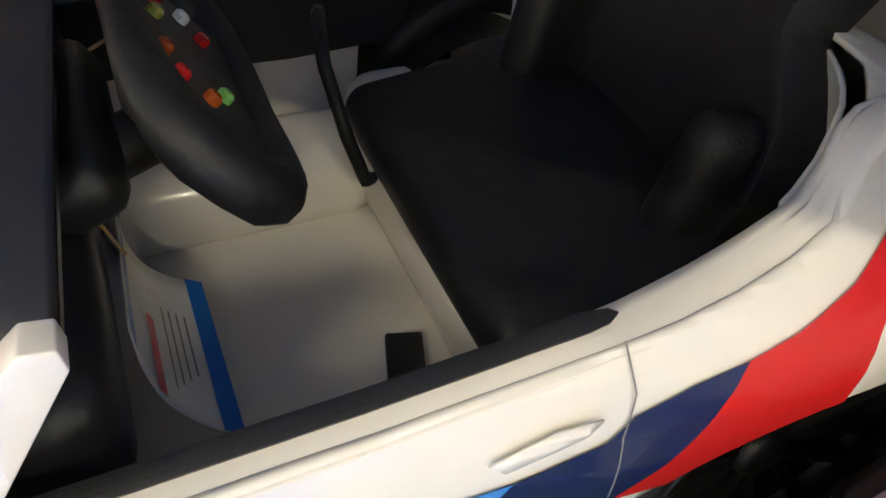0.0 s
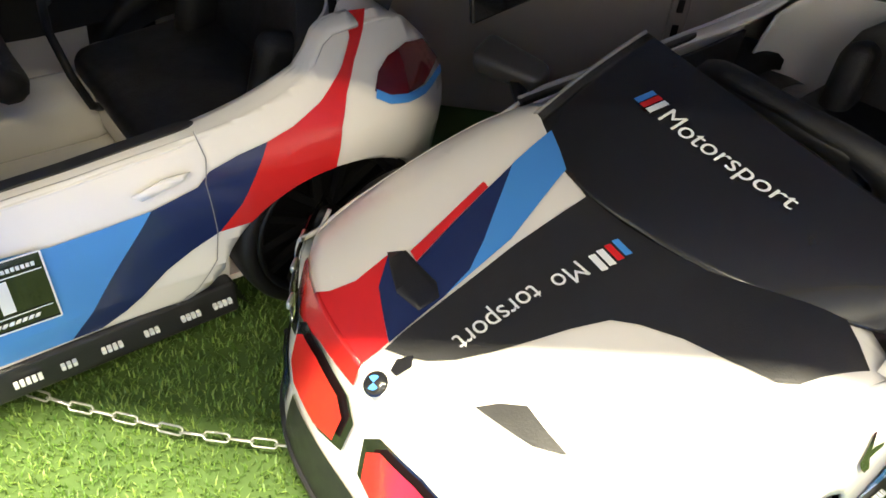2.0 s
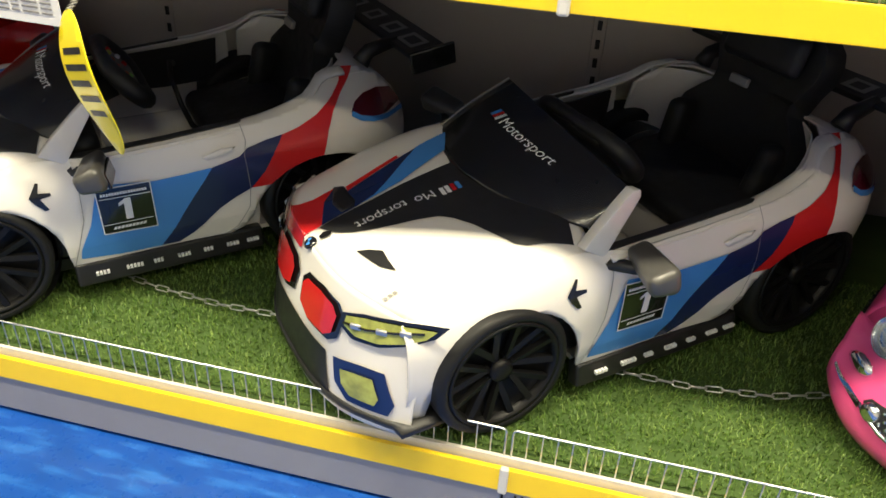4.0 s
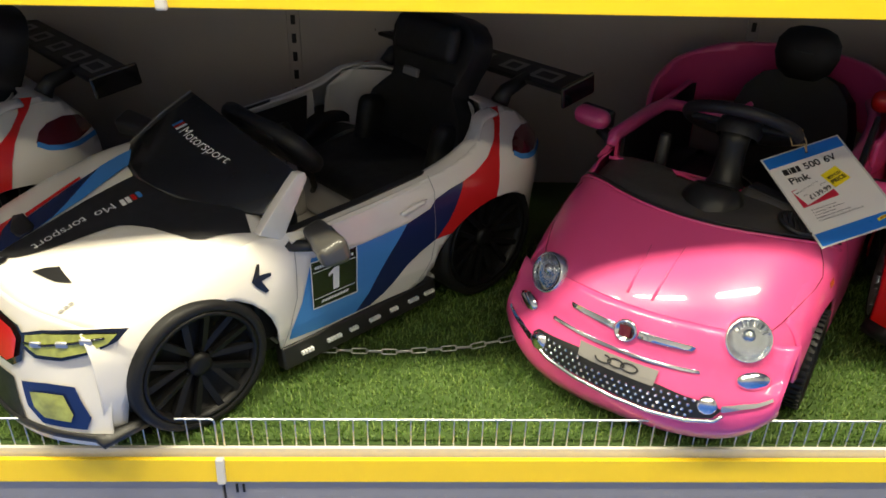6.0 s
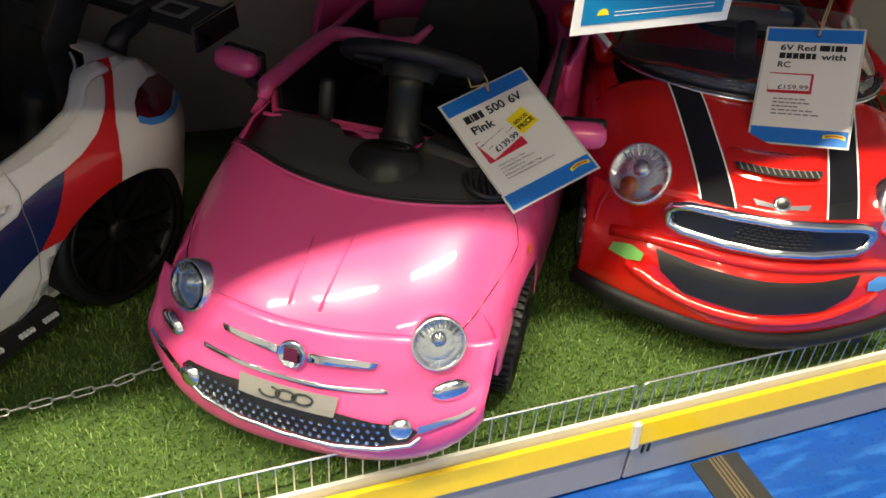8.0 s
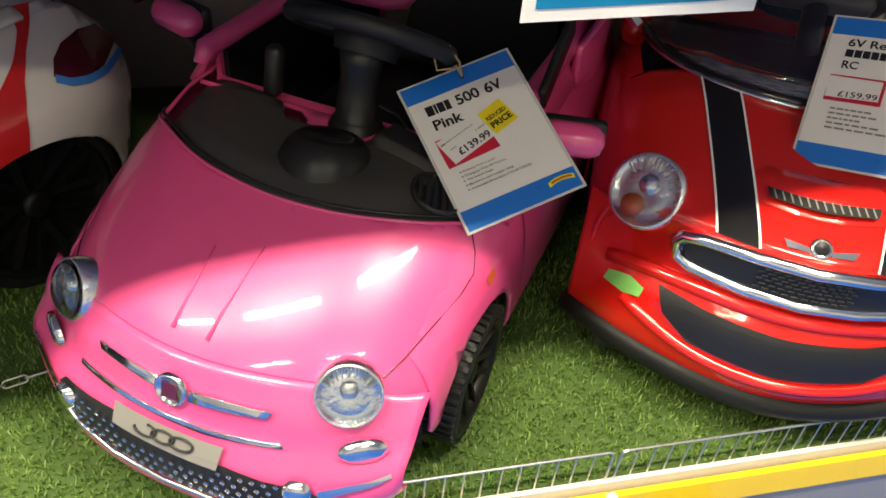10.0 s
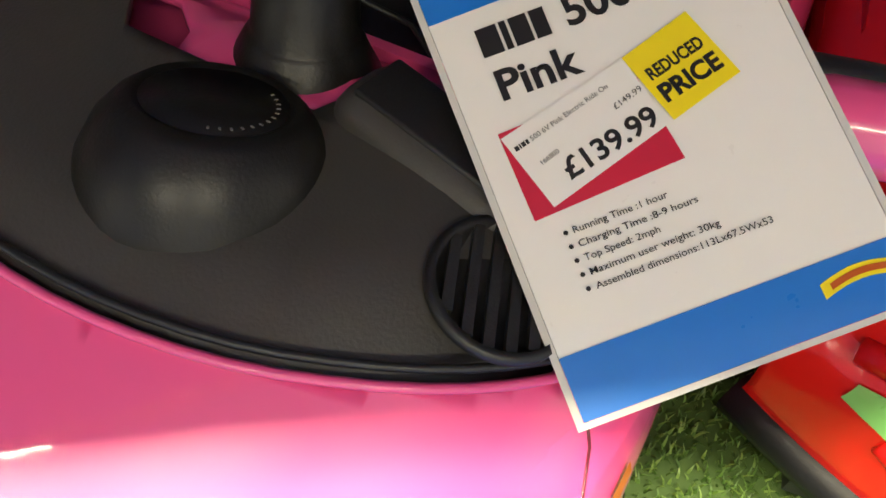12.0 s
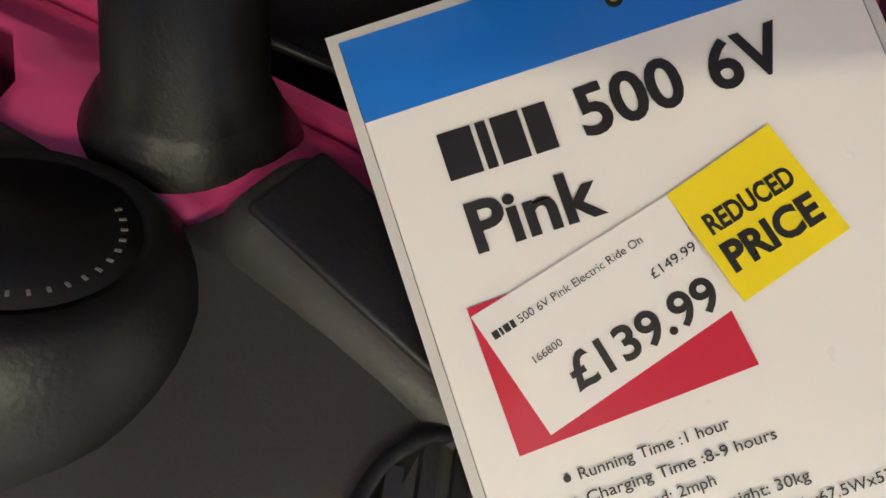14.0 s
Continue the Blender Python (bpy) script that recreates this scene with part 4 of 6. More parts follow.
def round_lamp(name, parent, m, r, label, bulbs=(), amber=False):
    """A chrome bowl with a glass front, a ring and bulbs; it looks along its local z."""
    lamp = part(name, lathe([(r * 1.06, -0.02), (r * 1.05, 0.004), (r * 0.98, 0.007), (r * 0.93, 0.005), (r * 0.8, 0.0), (r * 0.6, 0.003), (r * 0.3, 0.001), (0, 0.001)], 32, m), REFLECTOR, parent, label, soft=True)
    part("glass", lathe([(r * 0.95, 0.005), (r * 0.8, 0.013), (r * 0.45, 0.019), (0, 0.021)], 32, m), LENS, lamp, "clear plastic lens", soft=True, thick=0.001)
    part("bulb", lathe([(r * 0.3, -0.004), (r * 0.28, 0.006), (r * 0.15, 0.011), (0, 0.012)], 16, m @ Matrix.Translation((0, r * 0.2, 0))), CHROME, lamp, soft=True)
    for k in range(9):
        a = math.radians(-60 + 15 * k)
        part("rib", moved(box(-0.0012, 0.0012, r * 0.62, r * 0.92, 0.002, 0.006), m @ pose(0, 0, 0, 0, 0, math.degrees(a))), SATIN, lamp)
    if amber:
        part("indicator", lathe([(r * 0.32, -0.008), (r * 0.3, 0.008), (r * 0.1, 0.012), (0, 0.012)], 18, m @ Matrix.Translation((-r * 0.15, -r * 0.48, 0))), ORANGE, lamp, "orange indicator bulb", soft=True)
    return lamp


def facing(p, yaw, tilt):
    """A frame at p whose z looks forward (-x), turned by yaw about the upright and tilted up."""
    return Matrix.Translation(p) @ pose(0, 0, 0, 0, 0, yaw) @ pose(0, 0, 0, 0, -90 + tilt, 0) @ pose(0, 0, 0, 0, 0, -90)


def pink_car(at):
    car = empty("toy_pink_car", at, "glossy pink retro ride-on toy car with chrome trim", "ride-on car")
    xs = [-0.035 + 0.0235 * k for k in range(0, 17)]
    edge = [(x, -0.97 * pk_half(x + 0.08)) for x in xs]
    rear = [(0.25, -0.262), (0.2, -0.235), (0.165, -0.19), (0.147, -0.12), (0.143, -0.04), (0.147, 0.04), (0.156, 0.11), (0.175, 0.17), (0.205, 0.225), (0.25, 0.262)]
    rear = [tuple(curve(k / 36, [(n / 9, p[c]) for n, p in enumerate(rear)]) for c in (0, 1)) for k in range(37)]
    front_edge = [(-0.035, y) for y in (0.2, 0.15, 0.1, 0.05, 0, -0.05, -0.1, -0.15, -0.2)]
    lo = [(x, -0.97 * pk_half(x + 0.08)) for x in xs if x < 0.245]
    hi = [(x, 0.97 * pk_half(x + 0.08)) for x in xs if x < 0.245]
    hood = part("hood", patch(lo + rear + hi[::-1] + front_edge, pk_hood, 0.011), PINK, car, soft=True, thick=0.005)
    ys = [-0.262 + 0.0262 * k for k in range(21)]
    nose = part("front_bumper", patch([(y, 0.0) for y in ys] + [(y, 1.0) for y in ys[::-1]], pk_front, (0.018, 0.05)), PINK, car, soft=True, thick=0.005)
    out = [(0.062, 0.295), (0.07, 0.287), (0.085, 0.29)] + arc(0.2, 0.262, 0.118, 165, 0) + [(0.33, 0.21), (0.66, 0.21)] + arc(0.785, 0.262, 0.118, 180, 0) + [(0.95, 0.24), (0.99, 0.35), (0.97, 0.46), (0.9, 0.5), (0.7, 0.5), (0.4, 0.5), (0.28, 0.495), (0.22, 0.485), (0.16, 0.465), (0.1, 0.435), (0.068, 0.408)]
    for s in (-1, 1):
        f = lambda x, z, s=s: pk_side(x, z, s)
        flank = part("flank", patch(out, f, 0.02), PINK, car, soft=True, thick=-0.005 * s)
        lf = lifted(f, 0.002)
        part("door_seam", ribbon(lf, [(0.33, 0.49), (0.34, 0.4), (0.35, 0.28), (0.38, 0.235), (0.62, 0.235)], 0.003), BLACK, flank)
        part("side_lamp", ribbon(lf, [(0.215, 0.415), (0.235, 0.418)], 0.012), ORANGE, flank)
    # hood creases and seams
    hl = lifted(pk_hood, 0.0015)
    for pts in ([(-0.02, 0.024), (0.03, 0.022), (0.07, 0.022)], [(-0.02, -0.021), (0.03, -0.027), (0.085, -0.034)]):
        part("crease", tube([lifted(pk_hood, 0.0005)(*p) for p in pts], [0.003, 0.0022, 0.0008], 6), PINK, hood, soft=True)
    for s in (-1, 1):
        part("hood_seam", tube([hl(x, s * y) for x, y in ((0.188, 0.232), (0.165, 0.245), (0.14, 0.252), (0.105, 0.249), (0.05, 0.237), (0.0, 0.222), (-0.03, 0.205))], 0.0009, 5), MAROON, hood, soft=True)
    part("hood_edge", tube([lifted(pk_hood, 0.001)(x, y) for x, y in rear], 0.0026, 6), PINK, hood, soft=True)
    part("screen_rubber", tube([lifted(pk_hood, 0.002)(x + 0.008, y * 0.985) for x, y in rear], 0.0022, 6), BLACK, hood, soft=True)
    # lamps
    for s in (-1, 1):
        p = Vector(pk_front(s * 0.185, 0.01)) + Vector((-0.002, 0, 0))
        round_lamp("headlamp", nose, facing(p + Vector((-0.004, 0, 0)), -s * 26, 24) @ Matrix.Translation((0, 0, 0.002)), 0.0375, "round chrome headlamp with clear lens")
        lamp = part("side_light", moved(lathe([(0.024, 0.0), (0.023, 0.006), (0.016, 0.01), (0, 0.011)], 24, pose(0, 0, 0) @ Matrix.Diagonal((1.25, 0.72, 1, 1))), facing(pk_front(s * 0.212, 0.335), -s * 34, 4)), CHROME, nose, "oval chrome side light", soft=True)
        part("fog_lamp", lathe([(0.018, 0), (0.017, 0.007), (0.012, 0.011), (0, 0.012)], 24, facing(pk_front(s * 0.157, 0.57), -s * 18, 0)), CHROME, nose, "small round fog lamp", soft=True)
        part("bumper_strip", patch([(s * 0.178, 0.56), (s * 0.21, 0.525), (s * 0.248, 0.52), (s * 0.25, 0.56), (s * 0.212, 0.575), (s * 0.18, 0.62)], lifted(pk_front, 0.004), (0.012, 0.05)), CHROME, nose, "curved chrome bumper strip", soft=True)
    fr = lifted(pk_front, 0.0035)
    grille = part("grille", patch([(0.176, 0.53), (0.165, 0.48), (0.12, 0.465), (0.08, 0.45), (0.0, 0.47), (-0.08, 0.5), (-0.12, 0.53), (-0.165, 0.55), (-0.18, 0.6), (-0.17, 0.68), (-0.13, 0.715), (-0.06, 0.72), (0.0, 0.7), (0.08, 0.67), (0.14, 0.64), (0.168, 0.6)], fr, (0.015, 0.04)), BLACK, nose, "black lower grille with chrome studs", soft=True)
    gl = lifted(pk_front, 0.0055)
    stud = None
    for r_i in range(4):
        for c in range(22):
            y = -0.135 + c * 0.0129 + (0.0064 if r_i % 2 else 0)
            q = 0.525 + 0.045 * r_i + (-0.02 * y / 0.14)
            if abs(y) > 0.14 or (abs(y) < 0.066 and r_i == 0):
                continue
            if stud is None:
                s_ob = part("stud", lathe([(0.0034, 0), (0.003, 0.002), (0, 0.003)], 6), CHROME, grille)
                stud = s_ob.data
            else:
                s_ob = new("stud", stud)
                s_ob.parent = grille
            s_ob.matrix_local = facing(gl(y, q), 0, 0)
    part("grille_trim", tube([gl(y, q) for y, q in ((0.178, 0.56), (0.168, 0.61), (0.13, 0.66), (0.07, 0.695), (0.0, 0.725), (-0.07, 0.74), (-0.13, 0.735), (-0.172, 0.7), (-0.183, 0.64))], 0.0035, 6), CHROME, nose, "chrome trim", soft=True)
    part("chrome_bar", patch([(0.115, 0.14), (0.06, 0.145), (0.024, 0.15), (0.022, 0.205), (0.06, 0.19), (0.11, 0.175)], fr, 0.02), CHROME, nose, soft=True, thick=-0.003)
    part("chrome_bar", patch([(-0.115, 0.155), (-0.06, 0.15), (-0.02, 0.15), (-0.02, 0.205), (-0.06, 0.2), (-0.11, 0.19)], fr, 0.02), CHROME, nose, soft=True, thick=-0.003)
    part("chrome_bar", patch([(0.143, 0.32), (0.06, 0.335), (-0.04, 0.345), (-0.13, 0.33), (-0.132, 0.355), (-0.04, 0.375), (0.06, 0.365), (0.143, 0.35)], fr, 0.02), CHROME, nose, soft=True, thick=-0.003)
    bp = facing(fr(0.003, 0.178), 0, 16)
    badge = part("badge", lathe([(0.021, 0), (0.02, 0.005), (0.017, 0.006), (0.0165, 0.004), (0, 0.004)], 28, bp), CHROME, nose, "round chrome badge with dark centre", soft=True)
    part("badge_face", moved(box(-0.01, 0.01, -0.01, 0.01, 0.0045, 0.0055), bp), MAROON, badge)
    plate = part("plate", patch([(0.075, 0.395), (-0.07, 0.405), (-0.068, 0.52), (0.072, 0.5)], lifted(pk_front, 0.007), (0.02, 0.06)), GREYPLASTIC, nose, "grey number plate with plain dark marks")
    for k, y in enumerate((0.026, 0.002, -0.022)):
        ring = [(y + 0.0145 * math.cos(a), 0.452 + 0.028 * math.sin(a)) for a in [i * math.tau / 22 for i in range(22 if k else 17)]]
        part("plate_mark", tube([lifted(pk_front, 0.009)(*p) for p in ring], 0.0016, 5, k > 0), DARKGREY, plate, soft=True)
    # cockpit: dash, rails, rear shell
    def dash(x, y):
        x0 = x - 0.058 * (y / 0.27) ** 2
        return (x, y, min(0.516, pk_hood(x0, y)[2] - 0.004) - 1.6 * max(0, abs(y) - 0.11) ** 2)
    part("dashboard", patch([(0.145, 0.09), (0.142, -0.03), (0.15, -0.13), (0.185, -0.205), (0.22, -0.235), (0.3, -0.24), (0.305, -0.07), (0.285, -0.06), (0.29, 0.06), (0.32, 0.08), (0.36, 0.235), (0.25, 0.238), (0.2, 0.215), (0.165, 0.15)], dash, 0.02), DASHGREY_LIT, car, "black textured dashboard", soft=True, thick=0.006)
    dome = part("dash_dome", lathe([(0.064, -0.014), (0.061, 0.008), (0.054, 0.024), (0.045, 0.035), (0.038, 0.04), (0.036, 0.038), (0.0, 0.036)], 40, pose(0.238, -0.03, 0.499, 0, 20, 0)), COLUMNBLACK, car, "black domed steering mount", soft=True)
    gauge = part("gauge", lathe([(0.0345, 0.036), (0.034, 0.0385), (0, 0.0385)], 32, pose(0.238, -0.03, 0.499, 0, 20, 0)), COLUMNBLACK, dome, "black gauge with small white marks", soft=True)
    for a in range(-150, -20, 10):
        part("gauge_mark", moved(box(0.0275, 0.0295, -0.0005, 0.0005, 0.0385, 0.0389), pose(0.238, -0.03, 0.499, 0, 20, 0) @ pose(0, 0, 0, 0, 0, a)), GREYPLASTIC, gauge)
    part("steering_column", lathe([(0.048, -0.02), (0.044, 0.0), (0.037, 0.012), (0.033, 0.02), (0.0315, 0.022), (0.0295, 0.024), (0.026, 0.075), (0.028, 0.1), (0.03, 0.12), (0, 0.12)], 32, pose(0.331, -0.024, 0.495, 0, 9, 0)), COLUMNBLACK, car, soft=True)
    sw = pose(0.37, -0.025, 0.622, 0, 33, 0)
    rim = [(0.095 * math.cos(k * math.tau / 36), 0.105 * math.sin(k * math.tau / 36), 0) for k in range(36)]
    wheel = part("steering_wheel", moved(tube(rim, 0.0125, 10, True), sw), SOFTBLACK, car, "black toy steering wheel", soft=True)
    part("wheel_hub", moved(lathe([(0.04, -0.03), (0.046, -0.01), (0.04, 0.006), (0, 0.01)], 28), sw), SOFTBLACK, wheel, soft=True)
    for a in (0, 180, 270):
        part("wheel_spoke", moved(rounded_box((0.026, 0.075, 0.012), (0, 0.06, -0.004), 0.005), sw @ pose(0, 0, 0, 0, 0, a)), SOFTBLACK, wheel)
    vent = part("air_vent", lathe([(0.036, 0.0), (0.036, 0.005), (0.032, 0.006), (0.031, 0.001), (0, 0.001)], 32, pose(0.24, -0.184, 0.505, 14, 0, 0)), BLACK, car, "round black dashboard vent", soft=True)
    for k in range(6):
        d = -0.025 + 0.01 * k
        half = math.sqrt(max(0.0, 0.0315**2 - d * d))
        part("slat", moved(box(-half, half, d - 0.003, d + 0.002, 0.001, 0.005), pose(0.24, -0.184, 0.505, 14, 0, 0) @ pose(0, 0, 0, 0, 0, 20)), DARKGREY, vent)
    pod = part("dash_fitting", rounded_box((0.125, 0.056, 0.045), (0.298, -0.127, 0.502), 0.02, (0, 6, -103), 5), DASHGREY_LIT, car, "grey moulded instrument pod", soft=True)
    part("pod_face", rounded_box((0.09, 0.034, 0.005), (0.301, -0.124, 0.5235), 0.0023, (0, 6, -103), 3), BLACK, pod, soft=True)
    # upright block added in place of the black lever beside the column
    part("dash_fitting", rounded_box((0.026, 0.026, 0.075), (0.36, 0.117, 0.535), 0.011, (0, 12, 0)), BLACK, car, soft=True)
    def inner(x, y):
        return (x, y, 0.508 - 0.6 * max(0, x - 0.33) - 0.2 * max(0, abs(y) - 0.15) ** 2)
    part("dash_rear", patch([(0.285, 0.03), (0.29, -0.055), (0.31, -0.075), (0.33, -0.1), (0.33, -0.22), (0.36, -0.225), (0.37, 0.0), (0.36, 0.225), (0.33, 0.22), (0.335, 0.06), (0.31, 0.035)], inner, 0.02), PINK, car, soft=True, thick=0.006)
    part("inner_front", box(0.372, 0.38, -0.225, 0.225, 0.26, 0.49), PINK, car)
    part("cockpit_floor", box(0.3, 0.95, -0.24, 0.24, 0.225, 0.24), BLACK, car)
    part("wire", tube([(0.36, -0.03, 0.53), (0.39, -0.06, 0.5), (0.38, -0.1, 0.47), (0.41, -0.13, 0.46)], 0.0022, 6), BLACK, car, soft=True)
    part("chassis", box(0.0, 0.93, -0.21, 0.21, 0.195, 0.224), BLACK, car)
    for s in (-1, 1):
        pts = [(0.4, -0.222, 0.528), (0.43, -0.224, 0.54), (0.5, -0.228, 0.545), (0.6, -0.232, 0.548), (0.7, -0.23, 0.552), (0.78, -0.22, 0.56), (0.84, -0.2, 0.57)] if s < 0 else [(0.336 if s > 0 else 0.4, s * 0.222, 0.528), (0.35 if s > 0 else 0.43, s * 0.222, 0.545 if s > 0 else 0.54), (0.46, s * 0.218, 0.546), (0.54, s * 0.212, 0.548), (0.6, s * 0.203, 0.549), (0.635, s * 0.17, 0.541), (0.65, s * 0.12, 0.532)]
        part("sill_rail", tube(pts, [0.01, 0.015, 0.016, 0.016, 0.015, 0.013, 0.011], 12), PINK, car, soft=True)
        part("door_top", patch([(0.35, 0.49), (0.4, 0.49), (0.9, 0.49), (0.9, 0.54), (0.6, 0.545), (0.36, 0.535)], lambda x, z, s=s: (x, s * (0.262 - 0.6 * (z - 0.48)), z), 0.04), PINK, car, soft=True, thick=-0.012 * s)
        part("door_lining", box(0.385, 0.9, s * 0.214 - 0.004, s * 0.214 + 0.004, 0.3, 0.53), SOFTBLACK, car)
        part("inner_wall", box(0.38, 0.95, s * 0.225 - 0.004, s * 0.225 + 0.004, 0.24, 0.54), PINK, car)
        mir = part("mirror", rounded_box((0.045, 0.088, 0.044), (0.383, s * 0.29 if s > 0 else -0.305, 0.563 if s > 0 else 0.543), 0.021, (0, 0, s * -15)), PINK, car, "pink wing mirror", soft=True)
        part("mirror_back", rounded_box((0.02, 0.086, 0.04), (0.408, s * 0.288 if s > 0 else -0.302, 0.56 if s > 0 else 0.54), 0.008, (0, 0, s * -15)), BLACK, mir, soft=True)
        part("mirror_stalk", tube([(0.375, s * 0.235, 0.522), (0.38, s * 0.25, 0.53), (0.385, s * 0.27, 0.54)], 0.013), BLACK, mir, soft=True)
    part("seat_rim", tube([(0.65, 0.12, 0.532), (0.655, 0.085, 0.53), (0.655, 0.05, 0.54), (0.65, 0.02, 0.575)], [0.011, 0.011, 0.01, 0.006], 10), PINK, car, soft=True)
    def shell(a, h):
        """Rear body round the seat: a sweeps round the back, h is height."""
        r = math.radians(a)
        k = 1 - 0.25 * max(0, (h - 0.56) / 0.16) ** 2
        return (0.72 + 0.25 * math.cos(r) * k, 0.262 * math.sin(r) * (k * 0.6 + 0.4), h)
    part("rear_shell", patch([(-110, 0.48), (110, 0.48), (112, 0.53), (95, 0.565), (70, 0.605), (40, 0.63), (0, 0.64), (-40, 0.635), (-70, 0.62), (-95, 0.585), (-112, 0.55)], shell, (10.0, 0.03)), PINK, car, "pink rear body shell round the seat", soft=True, thick=-0.012)
    part("shell_slot", rounded_box((0.14, 0.012, 0.045), (0.52, -0.242, 0.575), 0.006, (0, -30, 0)), BLACK, car)
    part("seat_cushion", rounded_box((0.3, 0.36, 0.1), (0.66, 0, 0.33), 0.035), SOFTBLACK, car, soft=True)
    half = [(0.13, 0.36), (0.145, 0.42), (0.138, 0.5), (0.118, 0.56), (0.085, 0.595), (0.05, 0.606)]
    part("seat_back", patch([(y - 0.035, z) for y, z in half] + [(-y - 0.035, z) for y, z in half[::-1]], lambda y, z: (0.8 + 0.25 * (z - 0.36) - 0.8 * (y + 0.035) ** 2, y, z), 0.03), SOFTBLACK, car, "tall black padded seat back", soft=True, thick=-0.07, bevel=0.02)
    part("headrest", lathe([(0.035, -0.066), (0.062, -0.045), (0.074, -0.01), (0.072, 0.022), (0.055, 0.046), (0.03, 0.056), (0, 0.058)], 28, pose(0.87, -0.036, 0.655, 0, 10, 0) @ Matrix.Diagonal((0.6, 1, 1, 1))), SOFTBLACK, car, "rounded black headrest", soft=True)
    part("headrest_mark", box(0.822, 0.826, -0.056, -0.014, 0.661, 0.6635), DARKGREY, car)
    for x, s in ((0.2, -1), (0.2, 1), (0.785, -1), (0.785, 1)):
        wl = part("wheel", lathe([(0.02, -0.05), (0.02, 0.0), (0, 0.0)], 12, Matrix.Translation((x, s * 0.2, 0.263)) @ pose(0, 0, 0, 90 if s < 0 else -90, 0, 0)), BLACK, car, "black plastic wheel with ribbed tread")
        toy_wheel(0.095, 0.07, 6, wl, (x, s * 0.246, 0.263), s, RIMBLACK, "")
        if x < 0.5:
            lug_me = None
            for k in range(44):
                if lug_me is None:
                    lug = part("tread_rib", box(-0.003, 0.003, 0.093, 0.0985, -0.034, 0.034), TYRE, wl)
                    lug_me = lug.data
                else:
                    lug = new("tread_rib", lug_me)
                    lug.parent = wl
                lug.matrix_local = Matrix.Translation((x, s * 0.246, 0.263)) @ pose(0, 0, 0, 90, 0, 0) @ pose(0, 0, 0, 0, 0, 360 * k / 44)
        part("arch_liner", lathe([(0.116, -0.06), (0.116, 0.03)], 32, Matrix.Translation((x, s * 0.215, 0.262)) @ pose(0, 0, 0, 90 if s < 0 else -90, 0, 0)), BLACK, car, soft=True)
    return car


pink_car(pose(0.743, 0.12, 0, 0, 0, 55.4))


# ---- red car with bonnet stripes ----
def mr_half(x):
    return curve(x, [(-0.05, 0.222), (0.0, 0.244), (0.08, 0.272), (0.2, 0.292), (0.6, 0.3), (0.95, 0.27)])


def mr_top(x):
    return curve(x, [(-0.05, 0.46), (-0.035, 0.47), (-0.01, 0.483), (0.05, 0.503), (0.12, 0.521), (0.22, 0.543), (0.34, 0.556)])


def mr_hood(x0, y):
    a = min(abs(y) / mr_half(x0 + 0.08), 0.999)
    z = 0.3 + (mr_top(x0) - 0.3) * (1 - a**4.2) ** (1 / 4.2)
    return (x0 + 0.07 * (abs(y) / 0.21) ** 1.8 * max(0, 1 - x0 / 0.5), y, z)


def mr_front(y, q):
    zt = mr_hood(-0.03, max(-0.235, min(0.235, y)))[2]
    z = zt + (0.235 - zt) * q
    e = 0.455 - 0.22 * q
    x = curve(e, [(0.235, -0.05), (0.27, -0.06), (0.31, -0.058), (0.345, -0.05), (0.37, -0.03), (0.42, -0.022), (0.455, -0.028)])
    return (x + 0.07 * (abs(y) / 0.21) ** 1.8, y, z)


def mr_side(x, z, s=-1):
    x0 = (x - 0.09) / 0.85
    r = min(0.985, max(0.0, (z - 0.3) / (mr_top(min(x0, 0.34)) - 0.3)))
    return (x, s * (mr_half(x) * (1 - r**4.2) ** (1 / 4.2) - 0.012 * max(0, (0.27 - z) / 0.06)), z)


